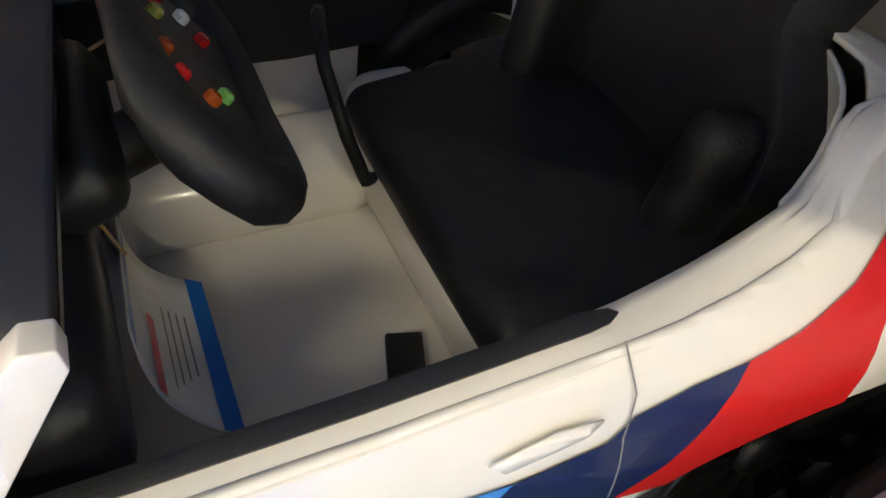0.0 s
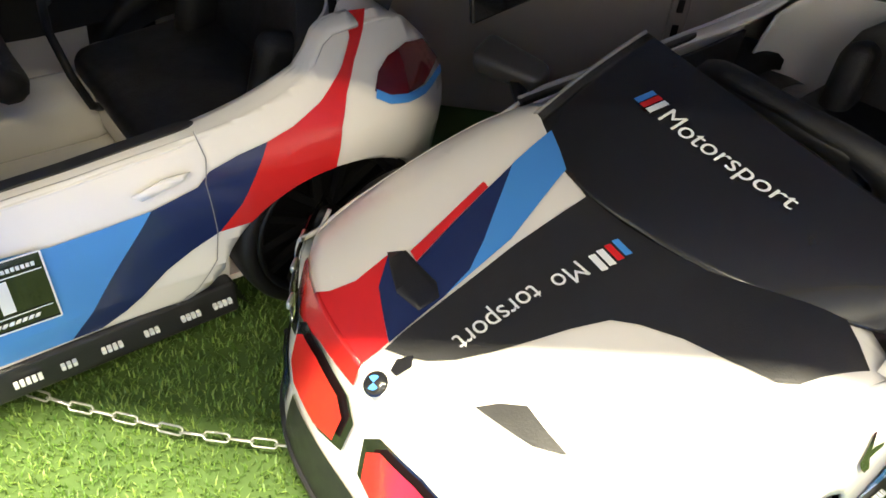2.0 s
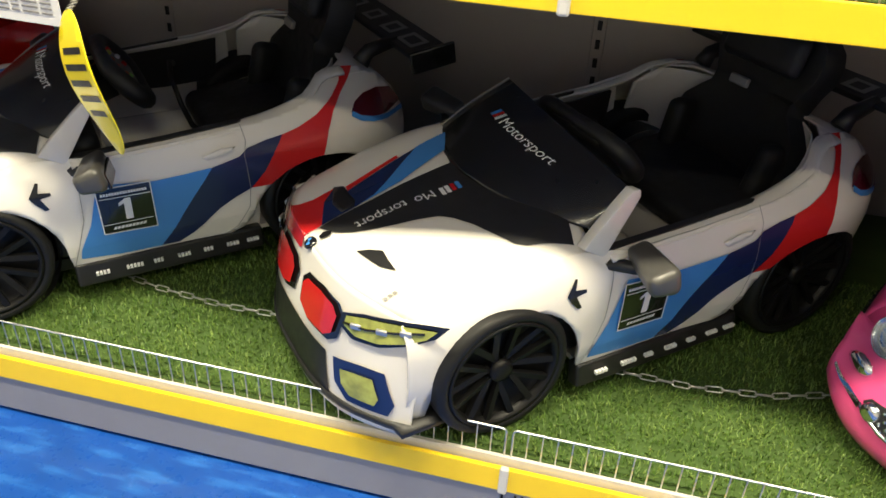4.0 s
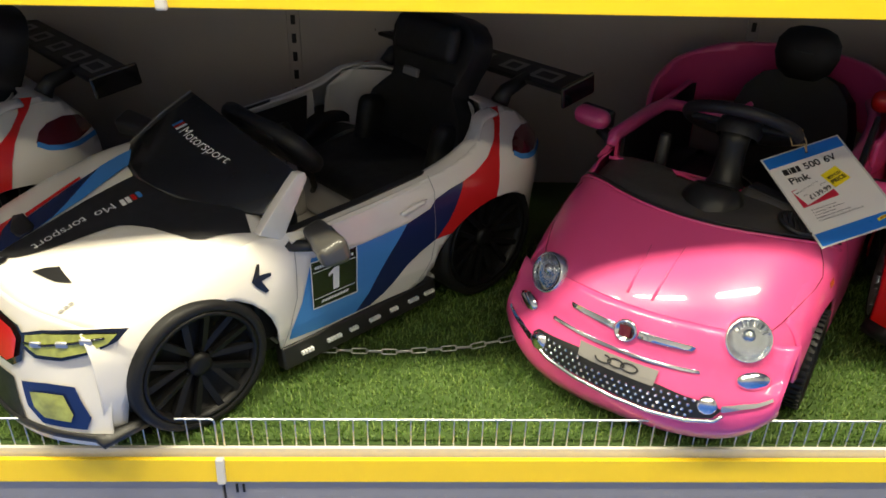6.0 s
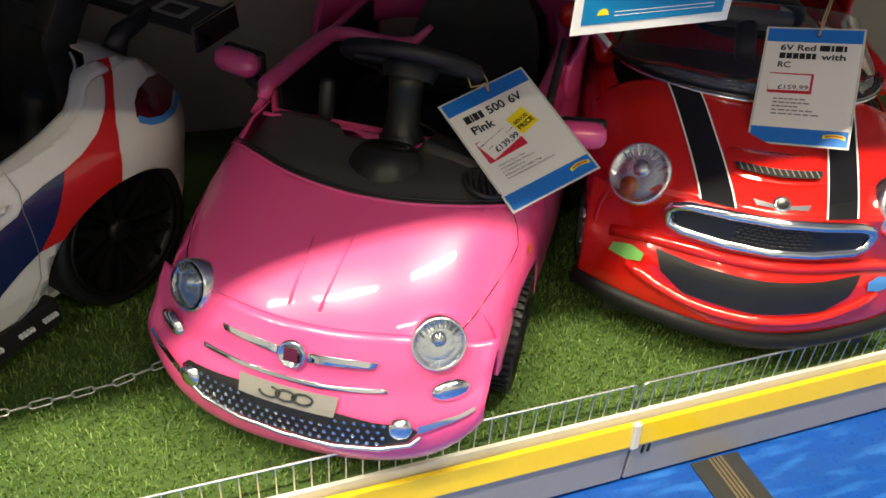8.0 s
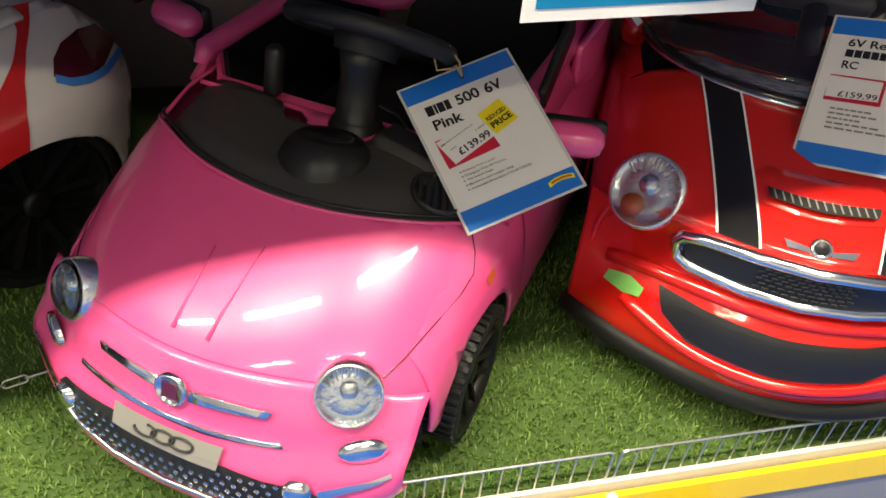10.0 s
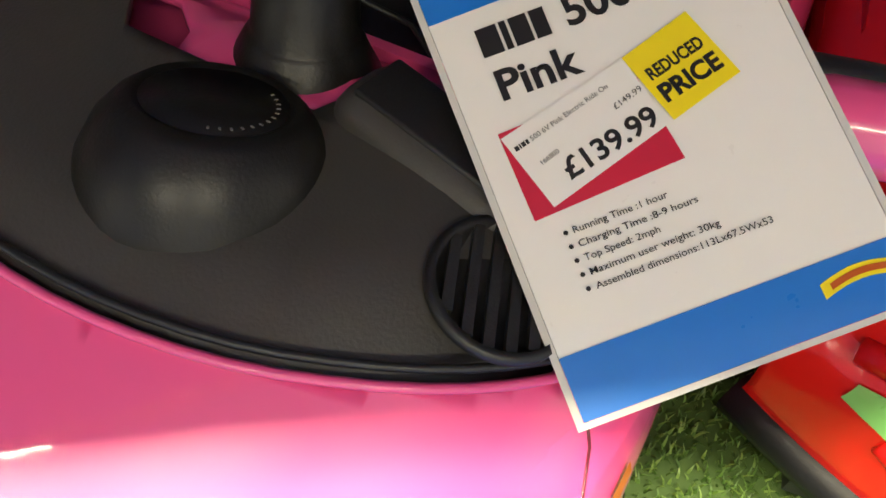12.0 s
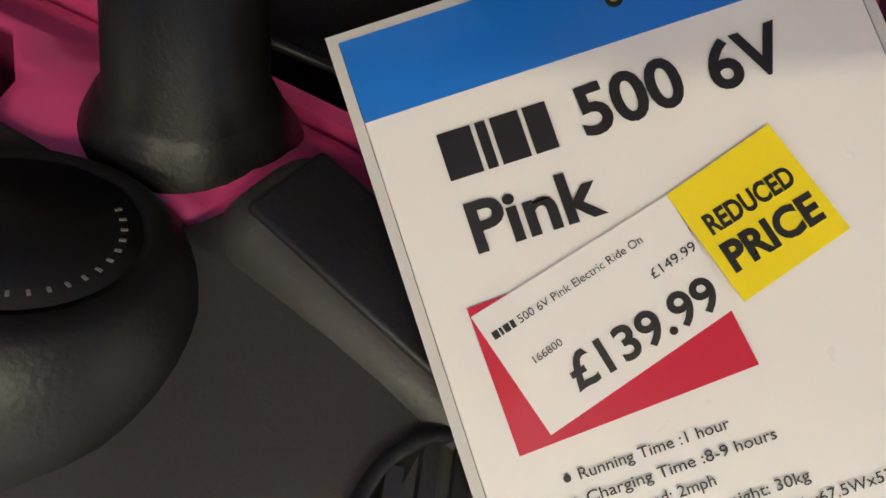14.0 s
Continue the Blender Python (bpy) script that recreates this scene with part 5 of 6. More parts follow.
def red_car(at, label):
    car = empty("toy_red_car", at, label, "ride-on car", group="red striped toy cars on the shelf")
    xs = [-0.03 + 0.02 * k for k in range(16)]
    lo = [(x, -0.97 * mr_half(x + 0.08)) for x in xs]
    hood = part("hood", patch(lo + [(x, -y) for x, y in lo[::-1]], mr_hood, 0.02), MINIRED, car, soft=True, thick=0.005)
    ys = [-0.285 + 0.0285 * k for k in range(21)]
    nose = part("front_bumper", patch([(y, 0.0) for y in ys] + [(y, 1.0) for y in ys[::-1]], mr_front, (0.02, 0.05)), MINIRED, car, soft=True, thick=0.005)
    out = [(0.075, 0.245), (0.11, 0.245)] + arc(0.23, 0.28, 0.12, 180, 0) + [(0.36, 0.24), (0.7, 0.24)] + arc(0.83, 0.28, 0.12, 180, 0) + [(0.99, 0.26), (1.02, 0.4), (0.98, 0.5), (0.9, 0.52), (0.3, 0.515), (0.22, 0.505), (0.15, 0.485), (0.075, 0.45)]
    for s in (-1, 1):
        flank = part("flank", patch(out, lambda x, z, s=s: mr_side(x, z, s), 0.02), MINIRED, car, soft=True, thick=-0.005 * s)
        part("sill", rounded_box((0.36, 0.03, 0.035), (0.53, s * 0.28, 0.238), 0.008), BLACK, flank)
        lamp = round_lamp("headlamp", nose, facing(Vector(mr_hood(-0.004, s * 0.212)) + Vector((-0.004, 0, 0.0)), -s * 30, 34) @ Matrix.Translation((0, 0, 0.007)), 0.05, "large round chrome headlamp with clear lens", amber=True)
        part("sticker", patch([(s * 0.185, 0.5), (s * 0.205, 0.47), (s * 0.235, 0.475), (s * 0.24, 0.54), (s * 0.21, 0.58), (s * 0.188, 0.56)], lifted(mr_front, 0.003), 0.02), GREENLENS if s > 0 else SKYBLUE, nose)
    hl, hl2 = lifted(mr_hood, 0.0025), lifted(mr_hood, 0.0035)
    for s in (-1, 1):
        stripe = part("bonnet_stripe", patch([(-0.03, s * 0.07), (0.1, s * 0.09), (0.25, s * 0.112), (0.255, s * 0.165), (0.1, s * 0.142), (-0.03, s * 0.122)], hl, 0.02), BLACK_GLOSS, hood, "black bonnet stripe edged in white", soft=True)
        part("stripe_edge", join(ribbon(hl2, [(-0.03, s * 0.07), (0.1, s * 0.09), (0.25, s * 0.112)], 0.003), ribbon(hl2, [(-0.03, s * 0.122), (0.1, s * 0.142), (0.255, s * 0.165)], 0.003)), LABEL_WHITE, stripe)
    scoop = part("bonnet_scoop", patch([(0.036, -0.08), (0.03, 0.0), (0.036, 0.08), (0.07, 0.088), (0.1, 0.07), (0.104, 0.0), (0.1, -0.07), (0.07, -0.088)], lambda x, y: (mr_hood(x, y)[0], y, mr_hood(x, y)[2] + 0.001 + 0.011 * max(0.0, 1 - ((x - 0.068) / 0.034) ** 2) * max(0.0, 1 - (y / 0.088) ** 4)), 0.008), MINIRED, hood, soft=True)
    part("scoop_mesh", patch([(0.04, -0.066), (0.037, 0.0), (0.04, 0.066), (0.056, 0.07), (0.054, 0.0), (0.056, -0.07)], lifted(mr_hood, 0.0115), 0.012), BLACK, scoop, "black mesh slot", soft=True)
    for k in range(13):
        part("scoop_bar", ribbon(lifted(mr_hood, 0.0125), [(0.04, -0.062 + 0.01 * k), (0.054, -0.058 + 0.01 * k)], 0.0022), GREYPLASTIC, scoop)
    bm_ = Matrix.Translation(mr_hood(-0.008, 0)) @ pose(0, 0, 0, 0, -38, 0)
    badge = part("badge", lathe([(0.014, 0), (0.0135, 0.005), (0.011, 0.006), (0, 0.006)], 24, bm_), CHROME, hood, "chrome winged badge", soft=True)
    part("badge_centre", lathe([(0.0095, 0.0065), (0, 0.007)], 20, bm_), BLACK_GLOSS, badge)
    for s in (-1, 1):
        part("badge_wing", moved(patch([(-0.006, s * 0.012), (0.0, s * 0.045), (-0.01, s * 0.04), (-0.012, s * 0.013)][:: 1 if s > 0 else -1], lambda x, y: (x + 0.004, y, 0.004), 0.05), bm_), CHROME, badge, thick=0.002)
    fr, fr2 = lifted(mr_front, 0.004), lifted(mr_front, 0.008)
    g = [(0.168, 0.13), (0.158, 0.06), (0.135, 0.03), (0.07, 0.012), (0.0, 0.005), (-0.07, 0.012), (-0.135, 0.03), (-0.158, 0.06), (-0.168, 0.13), (-0.16, 0.24), (-0.14, 0.285), (-0.07, 0.295), (0.0, 0.295), (0.07, 0.295), (0.14, 0.285), (0.16, 0.24)]
    grille = part("grille_surround", patch(g, fr, (0.02, 0.05)), CHROME, nose, "chrome grille surround", soft=True, thick=-0.006)
    part("grille_ring", tube([lifted(mr_front, 0.009)(y * 0.96, 0.15 + (q - 0.15) * 0.88) for y, q in g], 0.0085, 10, True), CHROME, grille, "rounded chrome grille ring", soft=True)
    gi = [(y * 0.9, 0.15 + (q - 0.15) * 0.68) for y, q in g]
    mesh = part("grille_panel", patch(gi, lifted(mr_front, 0.011), (0.02, 0.05)), BLACK, grille, "black honeycomb grille", soft=True)
    cell = None
    for r_i in range(6):
        for c in range(10):
            y, q = -0.052 + 0.0115 * c + (0.0057 if r_i % 2 else 0), 0.075 + 0.029 * r_i
            if cell is None:
                c_ob = part("cell", rounded_box((0.009, 0.0045, 0.002), (0, 0, 0), 0.0009, seg=1), DARKGREY, mesh)
                cell = c_ob.data
            else:
                c_ob = new("cell", cell)
                c_ob.parent = mesh
            c_ob.matrix_local = facing(lifted(mr_front, 0.012)(y, q), 0, 0)
    part("lower_intake", patch([(0.168, 0.45), (0.1, 0.47), (0.0, 0.475), (-0.1, 0.47), (-0.168, 0.45), (-0.155, 0.58), (-0.115, 0.69), (0.0, 0.715), (0.115, 0.69), (0.155, 0.58)], lifted(mr_front, 0.003), (0.02, 0.05)), BLACK, nose, "dark lower air intake", soft=True)
    part("bumper_ridge", tube([lifted(mr_front, 0.0)(y, 0.385 + 0.03 * (y / 0.27) ** 2) for y in [-0.24 + 0.024 * k for k in range(21)]], 0.011, 10), MINIRED, nose, soft=True)
    part("intake_lip", tube([lifted(mr_front, 0.0)(y, 0.775 - 0.25 * (abs(y) / 0.24) ** 3) for y in [-0.21 + 0.021 * k for k in range(21)]], 0.009, 10), MINIRED, nose, soft=True)
    part("black_lip", tube([Vector(mr_front(y, 0.92)) + Vector((0.006, 0, -0.01)) for y in [-0.285 + 0.0285 * k for k in range(21)]], 0.02, 8), TYRE, car, "black lower bumper", soft=True)
    part("chassis", box(0.02, 0.97, -0.23, 0.23, 0.205, 0.24), BLACK, car)
    # screen, cockpit, seat
    def screen(a, b):
        r = math.radians(a)
        base = Vector((0.468 - 0.235 * math.cos(r), 0.262 * math.sin(r), 0.552 - 0.012 * math.sin(r) ** 2))
        return base + Vector((0.13 * b, -0.03 * b * math.sin(r), 0.13 * b * max(0.15, math.cos(r)) ** 0.6))
    part("windscreen", patch([(-78, 0), (78, 0), (70, 0.95), (60, 1.0), (-60, 1.0), (-70, 0.95)], screen, (8.0, 0.25)), LENS, car, "clear curved plastic windscreen", soft=True, thick=0.003)
    part("screen_base", tube([screen(a, 0.0) for a in range(-84, 85, 8)], 0.008, 8), BLACK_GLOSS, car, soft=True)
    part("screen_trim", tube([Vector(screen(a, 0.0)) + Vector((-0.008, 0, -0.003)) for a in range(-80, 81, 8)], 0.004, 6), CHROME, car, soft=True)
    def cowl(x, y):
        return (x, y, 0.545 - 0.3 * max(0, abs(y) - 0.15) ** 2)
    part("dashboard", patch([(0.27, 0.1), (0.265, 0), (0.27, -0.1), (0.32, -0.2), (0.38, -0.25), (0.46, -0.255), (0.46, 0.255), (0.38, 0.25), (0.32, 0.2)], cowl, 0.03), BLACK, car, soft=True, thick=0.006)
    sw = pose(0.5, 0.0, 0.61, 0, 45, 0)
    wheel = part("steering_wheel", moved(tube([(0.085 * math.cos(k * math.tau / 30), 0.095 * math.sin(k * math.tau / 30), 0) for k in range(30)], 0.012, 8, True), sw), SOFTBLACK, car, soft=True)
    part("wheel_hub", moved(rounded_box((0.05, 0.17, 0.03), (0, 0, -0.006), 0.012), sw), GREYPLASTIC, wheel, soft=True)
    part("steering_column", rod((0.43, 0, 0.53), (0.49, 0, 0.6), 0.02, 14), BLACK, car, soft=True)
    part("seat_cushion", rounded_box((0.3, 0.38, 0.1), (0.72, 0, 0.36), 0.035), SOFTBLACK, car, soft=True)
    part("seat_back", rounded_box((0.08, 0.34, 0.34), (0.89, 0, 0.55), 0.035, (0, 12, 0)), MINIRED, car, "red seat back", soft=True)
    part("cockpit_floor", box(0.4, 0.97, -0.25, 0.25, 0.24, 0.255), BLACK, car)
    for s in (-1, 1):
        part("door_top", tube([(0.42, s * 0.272, 0.53), (0.55, s * 0.275, 0.53), (0.75, s * 0.272, 0.535), (0.88, s * 0.25, 0.56)], 0.022, 8), MINIRED, car, soft=True)
        mir = part("mirror", rounded_box((0.045, 0.08, 0.05), (0.42, s * 0.335, 0.6), 0.02), MINIRED, car, "red wing mirror", soft=True)
        part("mirror_stalk", tube([(0.42, s * 0.27, 0.545), (0.42, s * 0.3, 0.575)], 0.011), CHROME, mir)
    part("rear_shell", patch([(-100, 0.5), (100, 0.5), (90, 0.6), (50, 0.64), (0, 0.65), (-50, 0.64), (-90, 0.6)], lambda a, h: (0.78 + 0.22 * math.cos(math.radians(a)), 0.28 * math.sin(math.radians(a)), h), (10.0, 0.04)), MINIRED, car, soft=True, thick=-0.012)
    for x, s in ((0.23, -1), (0.23, 1), (0.83, -1), (0.83, 1)):
        wl = part("wheel", lathe([(0.02, -0.05), (0.02, 0.0), (0, 0.0)], 12, Matrix.Translation((x, s * 0.2, 0.268)) @ pose(0, 0, 0, 90 if s < 0 else -90, 0, 0)), BLACK, car, "black plastic wheel")
        toy_wheel(0.1, 0.07, 6, wl, (x, s * 0.24, 0.268), s, SATIN, "")
        part("arch_liner", lathe([(0.118, -0.06), (0.118, 0.03)], 32, Matrix.Translation((x, s * 0.23, 0.28)) @ pose(0, 0, 0, 90 if s < 0 else -90, 0, 0)), BLACK, car, soft=True)
    return car


red = red_car(pose(1.489, 0.085, 0, 0, 0, 63), "glossy red ride-on toy car with black bonnet stripes")
copy_thing(red, pose(-2.3, 0.3, 0, 0, 0, 50))


# ---- price tags, posters, chains ----
def sheet_frame(tl, tr, bl):
    """A frame on a flat card: origin at its top left corner, x along the top, y up the card, z out of it."""
    tl, tr, bl = Vector(tl), Vector(tr), Vector(bl)
    x = (tr - tl).normalized()
    y = (tl - bl)
    y = (y - x * y.dot(x)).normalized()
    z = x.cross(y)
    return Matrix(((x.x, y.x, z.x, tl.x), (x.y, y.y, z.y, tl.y), (x.z, y.z, z.z, tl.z), (0, 0, 0, 1)))


def card_poly(pts, level, thick=0.0002):
    """A flat shape on a card; millimetres from the top left corner, y down."""
    bm = bmesh.new()
    bm.faces.new([bm.verts.new((x / 1000, -y / 1000, level * 0.0003)) for x, y in pts])
    return bm


def card_text(words, start, end, cap, level, fat=0.0):
    """A line of lettering on a card from start to end, with capitals cap millimetres high."""
    bm = text_mesh(words, 1.0, Matrix(), depth=fat)
    lo = min(v.co.x for v in bm.verts)
    hi = max(v.co.x for v in bm.verts)
    dx, dy = (end[0] - start[0]) / 1000, -(end[1] - start[1]) / 1000
    length, ang = math.hypot(dx, dy), math.degrees(math.atan2(dy, dx))
    m = pose(start[0] / 1000, -start[1] / 1000, level * 0.0003, 0, 0, ang) @ Matrix.Diagonal((length / (hi - lo), cap / 1000 / 0.7, 1, 1)) @ Matrix.Translation((-lo, 0, 0))
    return moved(bm, m)


def card_bars(start, end, cap, level, widths):
    """Plain upright blocks in place of a name."""
    dx, dy = end[0] - start[0], end[1] - start[1]
    total = sum(widths) + 0.35 * (len(widths) - 1)
    out, at = [], 0.0
    n = math.hypot(dx, dy)
    ux, uy = dx / n, dy / n
    for w in widths:
        a, b = at / total * n, (at + w) / total * n
        p = lambda t, h: (start[0] + ux * t + uy * h, start[1] + uy * t - ux * h)
        out.append(card_poly([p(a, 0), p(b, 0), p(b, cap), p(a, cap)], level))
        at += w + 0.35
    return out


def swing_tag(m, label, w=150.0, h=216.0):
    tag = empty("price_tag", m, label, "price tag", group="hanging price tags")
    part("card", rounded_box((w / 1000, h / 1000, 0.0008), (w / 2000, -h / 2000, -0.0006), 0.0003, seg=1), PAPER, tag, "white laminated card")
    part("film_edge", join(*[box(a / 1000, b / 1000, -d / 1000, -c / 1000, -0.0009, -0.0002) for a, b, c, d in ((-3.5, -0.2, -3, h + 3), (w + 0.2, w + 3.5, -3, h + 3), (-0.2, w + 0.2, -3, -0.2), (-0.2, w + 0.2, h + 0.2, h + 3))]), CLEARPL, tag, "clear laminated edge")
    part("top_band", card_poly([(0, 0), (0, 25.8), (w, 25.8), (w, 0)], 1), TAGBLUE, tag)
    part("bottom_band", card_poly([(0, 188), (0, h), (w, h), (w, 188)], 1), TAGBLUE, tag)
    part("hole", lathe([(0.0027, 0.0006), (0, 0.0006)], 20, Matrix.Translation((0.0812, -0.0132, 0))), LABEL_BLACK, tag)
    logo = [(112 + 3.4 * k, 203.5 - 3.2 * math.sin(k / 10 * math.pi)) for k in range(11)]
    part("logo_shape", card_poly(logo[::-1] + [(x, y - 6.5) for x, y in logo], 2), TAGYELLOW, tag)
    part("logo_shape", card_poly([(x + 0.6, y - 1.8) for x, y in logo[::-1][1:-1]] + [(x + 0.6, y - 4.6) for x, y in logo[1:-1]], 3), ORANGE, tag)
    return tag


tag = swing_tag(sheet_frame((1.003, 0.347, 0.571), (1.145, 0.368, 0.615), (1.061, 0.154, 0.493)), "laminated white price tag with blue bands hanging on string")
for bar in card_bars((18.4, 50.3), (51.4, 50.6), 14.4, 2, [2.6, 0.8, 2.2, 1.8]):
    part("heading", bar, LABEL_BLACK, tag)
part("heading", card_text("500", (59.8, 50.2), (91.6, 49.2), 14.6, 2, 0.026), LABEL_BLACK, tag)
part("heading", card_text("6V", (99.6, 49.6), (123.2, 48.8), 14.4, 2, 0.026), LABEL_BLACK, tag)
part("heading", card_text("Pink", (19.3, 72.3), (58.2, 72.6), 14.4, 2, 0.026), LABEL_BLACK, tag)
part("red_block", card_poly([(11.2, 86.4), (12.2, 129.3), (82.9, 126.2), (78, 84)], 2), TAGRED, tag)
part("price_label", card_poly([(11.5, 89.0), (22.2, 126.5), (82.4, 109.5), (75.6, 73.4)], 3), PAPER, tag, "white printed price label")
part("yellow_label", card_poly([(75.1, 73.5), (85.1, 108.8), (120.5, 98.7), (109.8, 63.3)], 4), TAGYELLOW, tag, "yellow reduced price sticker")
part("price", card_text("£139.99", (33.4, 117.6), (79.8, 107.4), 9.6, 4, 0.024), LABEL_BLACK, tag)
for bar in card_bars((16.0, 97.2), (23.0, 95.4), 2.3, 4, [1.5, 0.6, 1.4, 1.0]):
    part("small_line", bar, LABEL_BLACK, tag)
part("small_line", card_text("500 6V Pink Electric Ride On", (24.2, 95.0), (64.4, 84.2), 2.4, 4), LABEL_BLACK, tag)
part("small_line", card_text("166800", (24.6, 106.8), (33.6, 104.2), 2.2, 4), LABEL_BLACK, tag)
part("small_line", card_text("£149.99", (63.6, 95.0), (78.0, 90.8), 2.9, 4), LABEL_BLACK, tag)
part("offer", card_text("REDUCED", (83.3, 88.4), (111.2, 81.6), 5.8, 5, 0.035), LABEL_BLACK, tag)
part("offer", card_text("PRICE", (85.6, 100.2), (115.2, 93.4), 8.4, 5, 0.04), LABEL_BLACK, tag)
for k, (line, end) in enumerate((("Running Time :1 hour", 69.4), ("Charging Time :8-9 hours", 80.5), ("Top Speed: 2mph", 60.5), ("Maximum user weight: 30kg", 85.0), ("Assembled dimensions:113Lx67.5Wx53", 106.0))):
    y = 140.2 + 6.5 * k
    part("bullet", lathe([(0.0011, 0.0006), (0, 0.0006)], 14, Matrix.Translation((0.0226, -(y - 1.4) / 1000, 0))), LABEL_BLACK, tag)
    part("line", card_text(line, (26.0, y), (end, y - 0.4), 3.1, 2, 0.006), LABEL_BLACK, tag)
hole = tag.matrix_world @ Vector((0.0812, -0.0132, 0.001))
wheel_end = Vector((1.058, 0.345, 0.622))
part("string", tube([hole, hole.lerp(wheel_end, 0.3) + Vector((0.002, 0, 0.012)), hole.lerp(wheel_end, 0.7) + Vector((0, 0, 0.016)), wheel_end + Vector((0.004, -0.005, 0.016)), wheel_end + Vector((-0.016, 0, 0.004)), wheel_end + Vector((-0.012, -0.012, -0.014)), wheel_end + Vector((0.004, -0.016, -0.01)), hole.lerp(wheel_end, 0.55) + Vector((0.004, -0.002, 0.0)), hole], 0.0014, 6), TAN, tag, "brown twine").matrix_parent_inverse = tag.matrix_world.inverted()

tag2 = swing_tag(sheet_frame((1.615, 0.357, 0.657), (1.716, 0.257, 0.684), (1.549, 0.202, 0.531)), "laminated white price tag in front of the red car")
part("heading", card_text("6V Red", (24, 42), (80, 42), 11, 2, 0.02), LABEL_BLACK, tag2)
for bar in card_bars((86, 42), (128, 42), 11, 2, [3, 0.8, 2.2, 0.8]):
    part("heading", bar, LABEL_BLACK, tag2)
for bar in card_bars((24, 58), (82, 58), 11, 2, [2.2, 2, 2, 2, 1.8, 1.4]):
    part("heading", bar, LABEL_BLACK, tag2)
part("heading", card_text("with", (90, 58), (128, 58), 11, 2, 0.02), LABEL_BLACK, tag2)
part("heading", card_text("RC", (24, 75), (44, 75), 11, 2, 0.02), LABEL_BLACK, tag2)
part("red_block", card_poly([(14, 86), (14, 124), (84, 124), (84, 86)], 2), TAGRED, tag2)
part("price_label", card_poly([(13, 88), (15, 119), (80, 118), (80, 89)], 3), PAPER, tag2)
part("price", card_text("£159.99", (30, 117), (78, 116), 8, 4, 0.01), LABEL_BLACK, tag2)
for k, end in enumerate((76, 84, 66, 90, 100)):
    for bar in card_bars((26, 136 + 7 * k), (end, 136 + 7 * k), 2.6, 2, [1.2, 1.6, 0.9, 1.4, 1.1, 1.6]):
        part("line", bar, GREYPLASTIC, tag2)
h2 = tag2.matrix_world @ Vector((0.0812, -0.0132, 0.001))
part("string", tube([h2, h2 + Vector((0.003, 0.001, 0.03)), Vector((h2.x + 0.002, h2.y, 0.914)), Vector((h2.x + 0.005, h2.y, 0.914)), h2 + Vector((-0.003, 0.001, 0.03)), h2], 0.0012, 6), TAN, tag2, "brown twine").matrix_parent_inverse = tag2.matrix_world.inverted()

# the first race car's tag, hanging curled over the cockpit floor
curl = empty("price_tag", pose(-1.4174, 0.1206, 0.005, 0, 0, 42.6), "curled white price tag hanging from the toy steering wheel", "price tag", group="hanging price tags")


def curled(u, v):
    """u across the card, v down it; the card bends as it hangs."""
    a = Vector((0.5, -0.02, 0.455)).lerp(Vector((0.548, -0.0, 0.335)), v)
    b = Vector((0.492, -0.128, 0.432)).lerp(Vector((0.55, -0.152, 0.312)), v)
    p = a.lerp(b, u)
    bow = math.sin(v * math.pi) * 0.018
    return (p.x - bow, p.y, p.z - bow * 0.6)


part("card", patch([(0, 0), (1, 0), (1, 1), (0, 1)], curled, 0.1), PAPER, curl, soft=True, thick=0.0008)
cl = lambda u, v: (curled(u, v)[0] + 0.001, curled(u, v)[1], curled(u, v)[2] + 0.0012)
part("top_band", patch([(0, 0), (1, 0), (1, 0.13), (0, 0.13)], cl, 0.1), TAGBLUE, curl, soft=True)
part("bottom_band", patch([(0, 0.87), (1, 0.87), (1, 1), (0, 1)], cl, 0.1), TAGBLUE, curl, soft=True)
part("red_block", patch([(0.45, 0.42), (0.97, 0.42), (0.97, 0.5), (0.45, 0.5)], cl, 0.1), TAGRED, curl, soft=True)
for k in range(4):
    part("line", patch([(0.3, 0.6 + 0.06 * k), (0.85 - 0.05 * k, 0.6 + 0.06 * k), (0.85 - 0.05 * k, 0.615 + 0.06 * k), (0.3, 0.615 + 0.06 * k)], cl, 0.1), GREYPLASTIC, curl)
part("string", tube([(0.5, -0.07, 0.445), (0.485, -0.05, 0.47), (0.475, 0.0, 0.5), (0.49, 0.05, 0.53), (0.53, 0.06, 0.545)], 0.0016, 6), TAN, curl, "brown twine", soft=True)


# posters on the upper rail
def poster(x0, x1, y, z0, z1, label, turn=0.0):
    m = pose(x0, y, z1, 90, 0, turn)
    p = empty("shelf_poster", m, label, "poster", group="posters clipped to the upper rail")
    w, h = (x1 - x0) * 1000, (z1 - z0) * 1000
    part("card", rounded_box((w / 1000, h / 1000, 0.001), (w / 2000, -h / 2000, -0.0008), 0.0004, seg=1), PAPER, p)
    return p, w, h


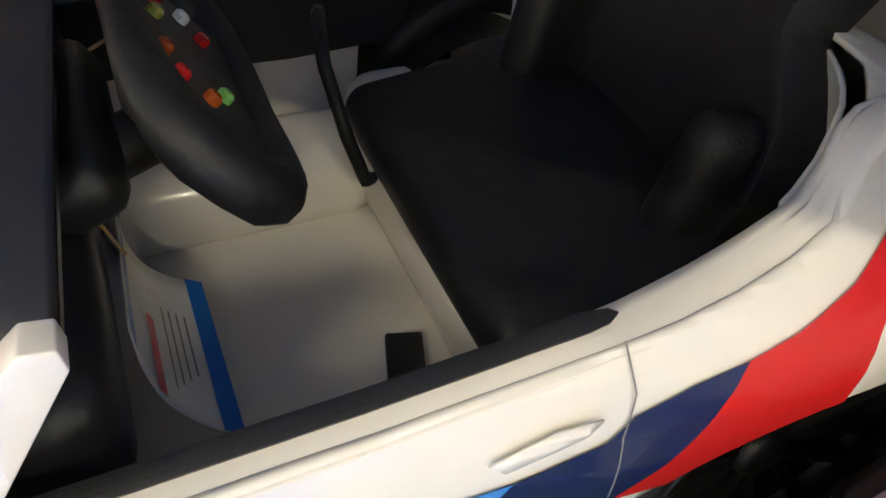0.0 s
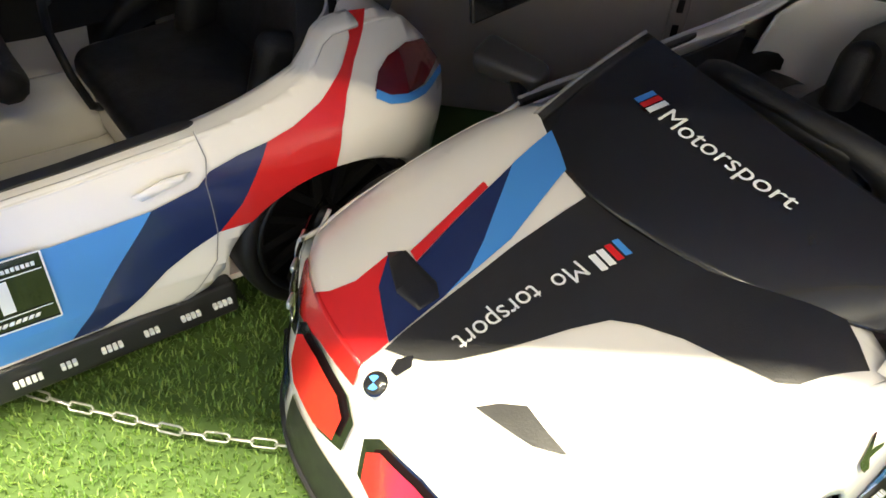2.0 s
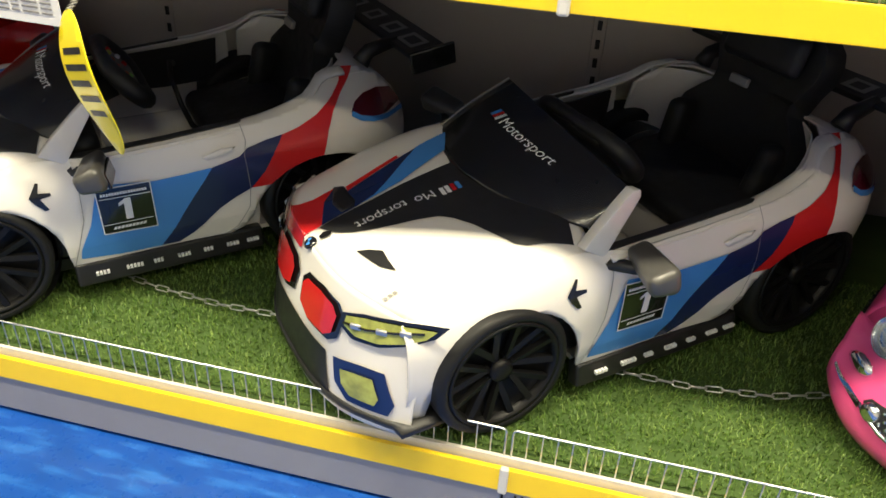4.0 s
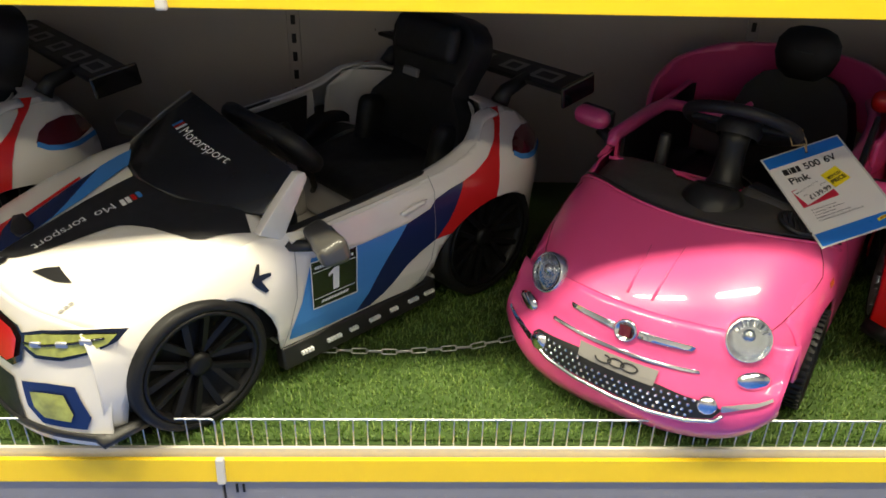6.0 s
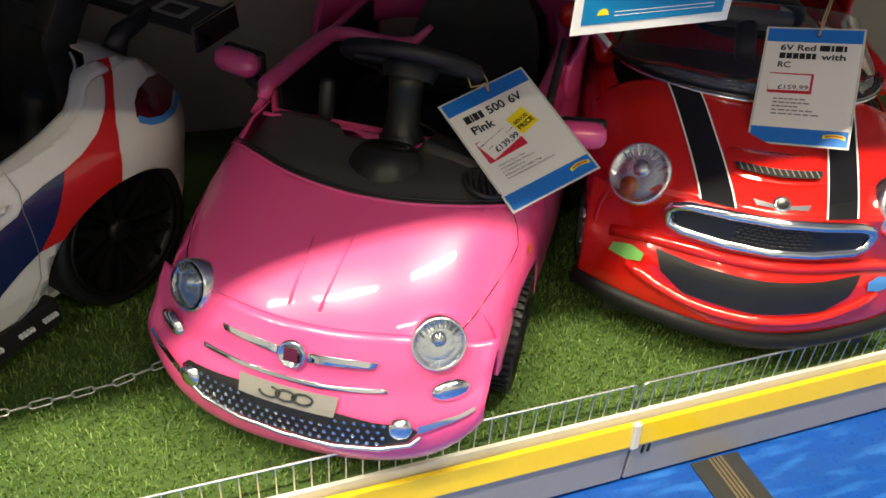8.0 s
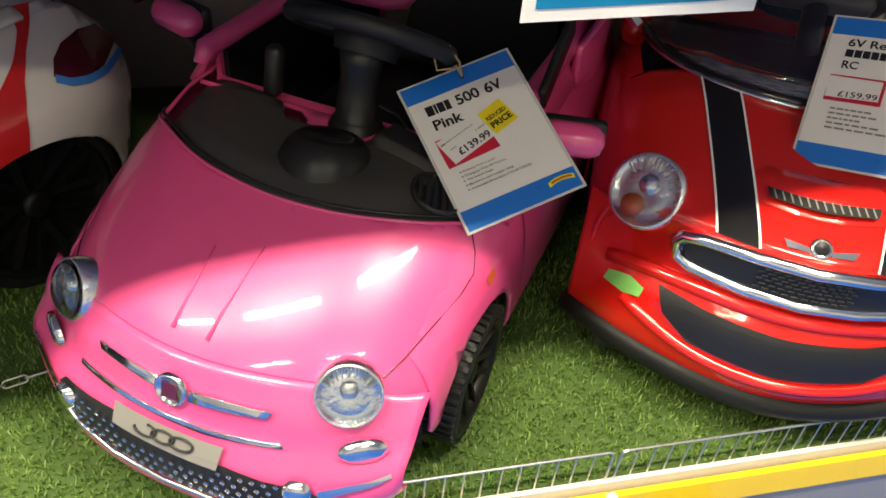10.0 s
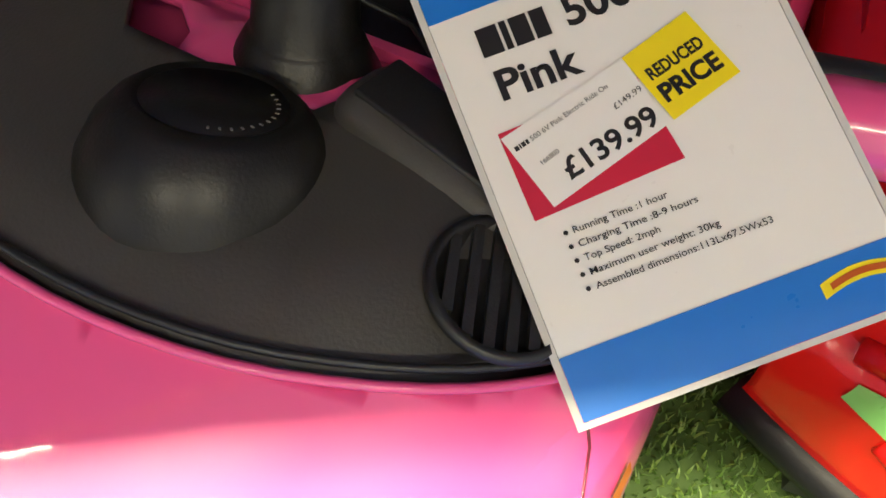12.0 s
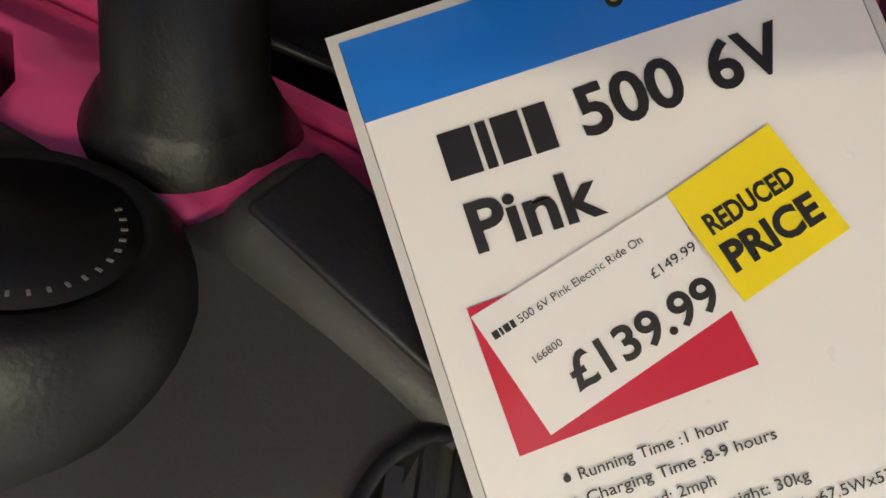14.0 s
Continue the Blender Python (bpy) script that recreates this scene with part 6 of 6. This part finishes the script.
p1, w, h = poster(1.044, 1.274, 0.056, 0.799, 0.965, "white framed teal poster hanging from the upper shelf rail", 4)
part("panel", card_poly([(12, 8), (12, h - 12), (w - 12, h - 12), (w - 12, 8)], 1), TEAL, p1, "teal printed panel")
part("logo_shape", card_poly([(40 - 8 * math.cos(k * math.pi / 10), h - 22 - 8 * math.sin(k * math.pi / 10)) for k in range(11)][::-1], 2), TAGYELLOW, p1)
for k in range(2):
    for bar in card_bars((56, h - 20 - 4.5 * k), (w - 28, h - 20 - 4.5 * k), 1.0, 2, [1]):
        part("line", bar, LABEL_WHITE, p1)
drawing = [(120, h - 70), (128, h - 92), (150, h - 96), (156, h - 112), (176, h - 112), (184, h - 96), (206, h - 92), (212, h - 74), (204, h - 66), (130, h - 62)]
part("drawing", card_poly(drawing[::-1] if drawing[0][1] < 0 else drawing, 2), LABEL_WHITE, p1, "plain white toy drawing")
for cx in (146, 188):
    part("drawing", lathe([(0.011, 0.0009), (0, 0.0009)], 20, Matrix.Translation((cx / 1000, -(h - 62) / 1000, 0))), LABEL_WHITE, p1)
for bar in card_bars((80, h - 104), (116, h - 104), 4, 2, [1]):
    part("line", bar, LABEL_WHITE, p1)
for bar in card_bars((88, h - 92), (116, h - 92), 4, 2, [1]):
    part("line", bar, LABEL_WHITE, p1)
p2, w, h = poster(-0.935, -0.722, 0.035, 0.815, 0.985, "white poster with small grey print on the upper rail", -3)
part("panel", card_poly([(0, 0), (0, 78), (w, 78), (w, 0)], 1), TEAL, p2)
part("panel", card_poly([(6, 80), (6, 92), (w - 8, 92), (w - 8, 80)], 1), GREENLENS, p2)
for k in range(8):
    for bar in card_bars((14, 102 + 7.5 * k), (w - 14, 102 + 7.5 * k), 3, 2, [2, 1.2, 2.4, 1.6, 1.1, 2.2, 1.5]):
        part("line", bar, GREYPLASTIC, p2)

# yellow wobbler on a spiral cord
wob = empty("shelf_wobbler", pose(-0.641, -0.06, 0.872, 0, -16, -30), "yellow oval sign hanging on a grey spiral cord", "hanging sign")
oval = [(0.046 * math.sin(a) * (1 + 0.18 * math.cos(a)), -0.1 + 0.102 * math.cos(a)) for a in [k * math.tau / 36 for k in range(36)]]
part("sign", patch(oval, lambda p, q: (p, 0.012 * math.sin(q * 22), q), 0.02), TAGYELLOW, wob, soft=True, thick=0.0012)
for k, (a, b) in enumerate(((0.03, -0.03), (0.036, -0.034), (0.03, -0.036), (0.034, -0.03), (0.026, -0.024))):
    zz = -0.055 - 0.022 * k
    part("line", patch([(b, zz), (a, zz), (a, zz + 0.009), (b, zz + 0.009)], lambda p, q: (p, 0.012 * math.sin(q * 22) - 0.002, q), 0.02), LABEL_BLACK, wob)
spiral = [(0.005 * math.cos(k * 1.05) - 0.00034 * k, 0.005 * math.sin(k * 1.05) + 0.00085 * k, 0.0006 * k) for k in range(110)]
part("cord", tube(spiral, 0.0011, 5), GREYPLASTIC, wob, "grey spiral cord", soft=True)


# chains that hold the cars
def chain(points, label):
    c = empty("chain", pose(0, 0, 0), label, "chain", group="security chains through the cars")
    ring = []
    for k in range(20):
        a = k * math.tau / 20
        ring.append((0.0115 * math.copysign(1, math.cos(a)) + 0.0052 * math.cos(a), 0.0052 * math.sin(a), 0))
    pts = [Vector(p) for p in points]
    seg = [(a, b, (b - a).length) for a, b in zip(pts, pts[1:])]
    total, pitch = sum(s[2] for s in seg), 0.0305
    me, n = None, int(total / pitch)
    for k in range(n):
        d = k * pitch
        for a, b, l in seg:
            if d <= l:
                break
            d -= l
        p, way = a.lerp(b, min(1.0, d / l)), (b - a).normalized()
        if me is None:
            link = part("link", tube(ring, 0.0015, 6, True), STEEL, c, soft=True)
            me = link.data
        else:
            link = new("link", me)
            link.parent = c
        link.matrix_local = Matrix.Translation(p) @ way.to_track_quat("X", "Z").to_matrix().to_4x4() @ pose(0, 0, 0, 35 if k % 2 else -50, 0, 0)
    return c


chain([(-1.06, 0.29, 0.215), (-0.98, 0.268, 0.19), (-0.8, 0.24, 0.181), (-0.65, 0.224, 0.181), (-0.5, 0.222, 0.186), (-0.44, 0.228, 0.2)], "thin zinc chain lying between the race cars")
chain([(-0.04, 0.3, 0.215), (0.04, 0.275, 0.192), (0.15, 0.258, 0.182), (0.3, 0.254, 0.181), (0.45, 0.268, 0.184), (0.6, 0.3, 0.2)], "thin zinc chain running to the pink car")

# the lamp fittings over the aisle
for lx, ly in LAMP_SPOTS:
    fit_ob = empty("ceiling_light", pose(lx, ly, 2.995), "white ceiling light fitting over the aisle", "ceiling light", group="ceiling lights over the aisle")
    part("frame", join(box(-0.6, 0.6, -0.1, -0.08, -0.03, 0.0), box(-0.6, 0.6, 0.08, 0.1, -0.03, 0.0), box(-0.6, -0.58, -0.08, 0.08, -0.03, 0.0), box(0.58, 0.6, -0.08, 0.08, -0.03, 0.0)), SHELFWHITE, fit_ob)
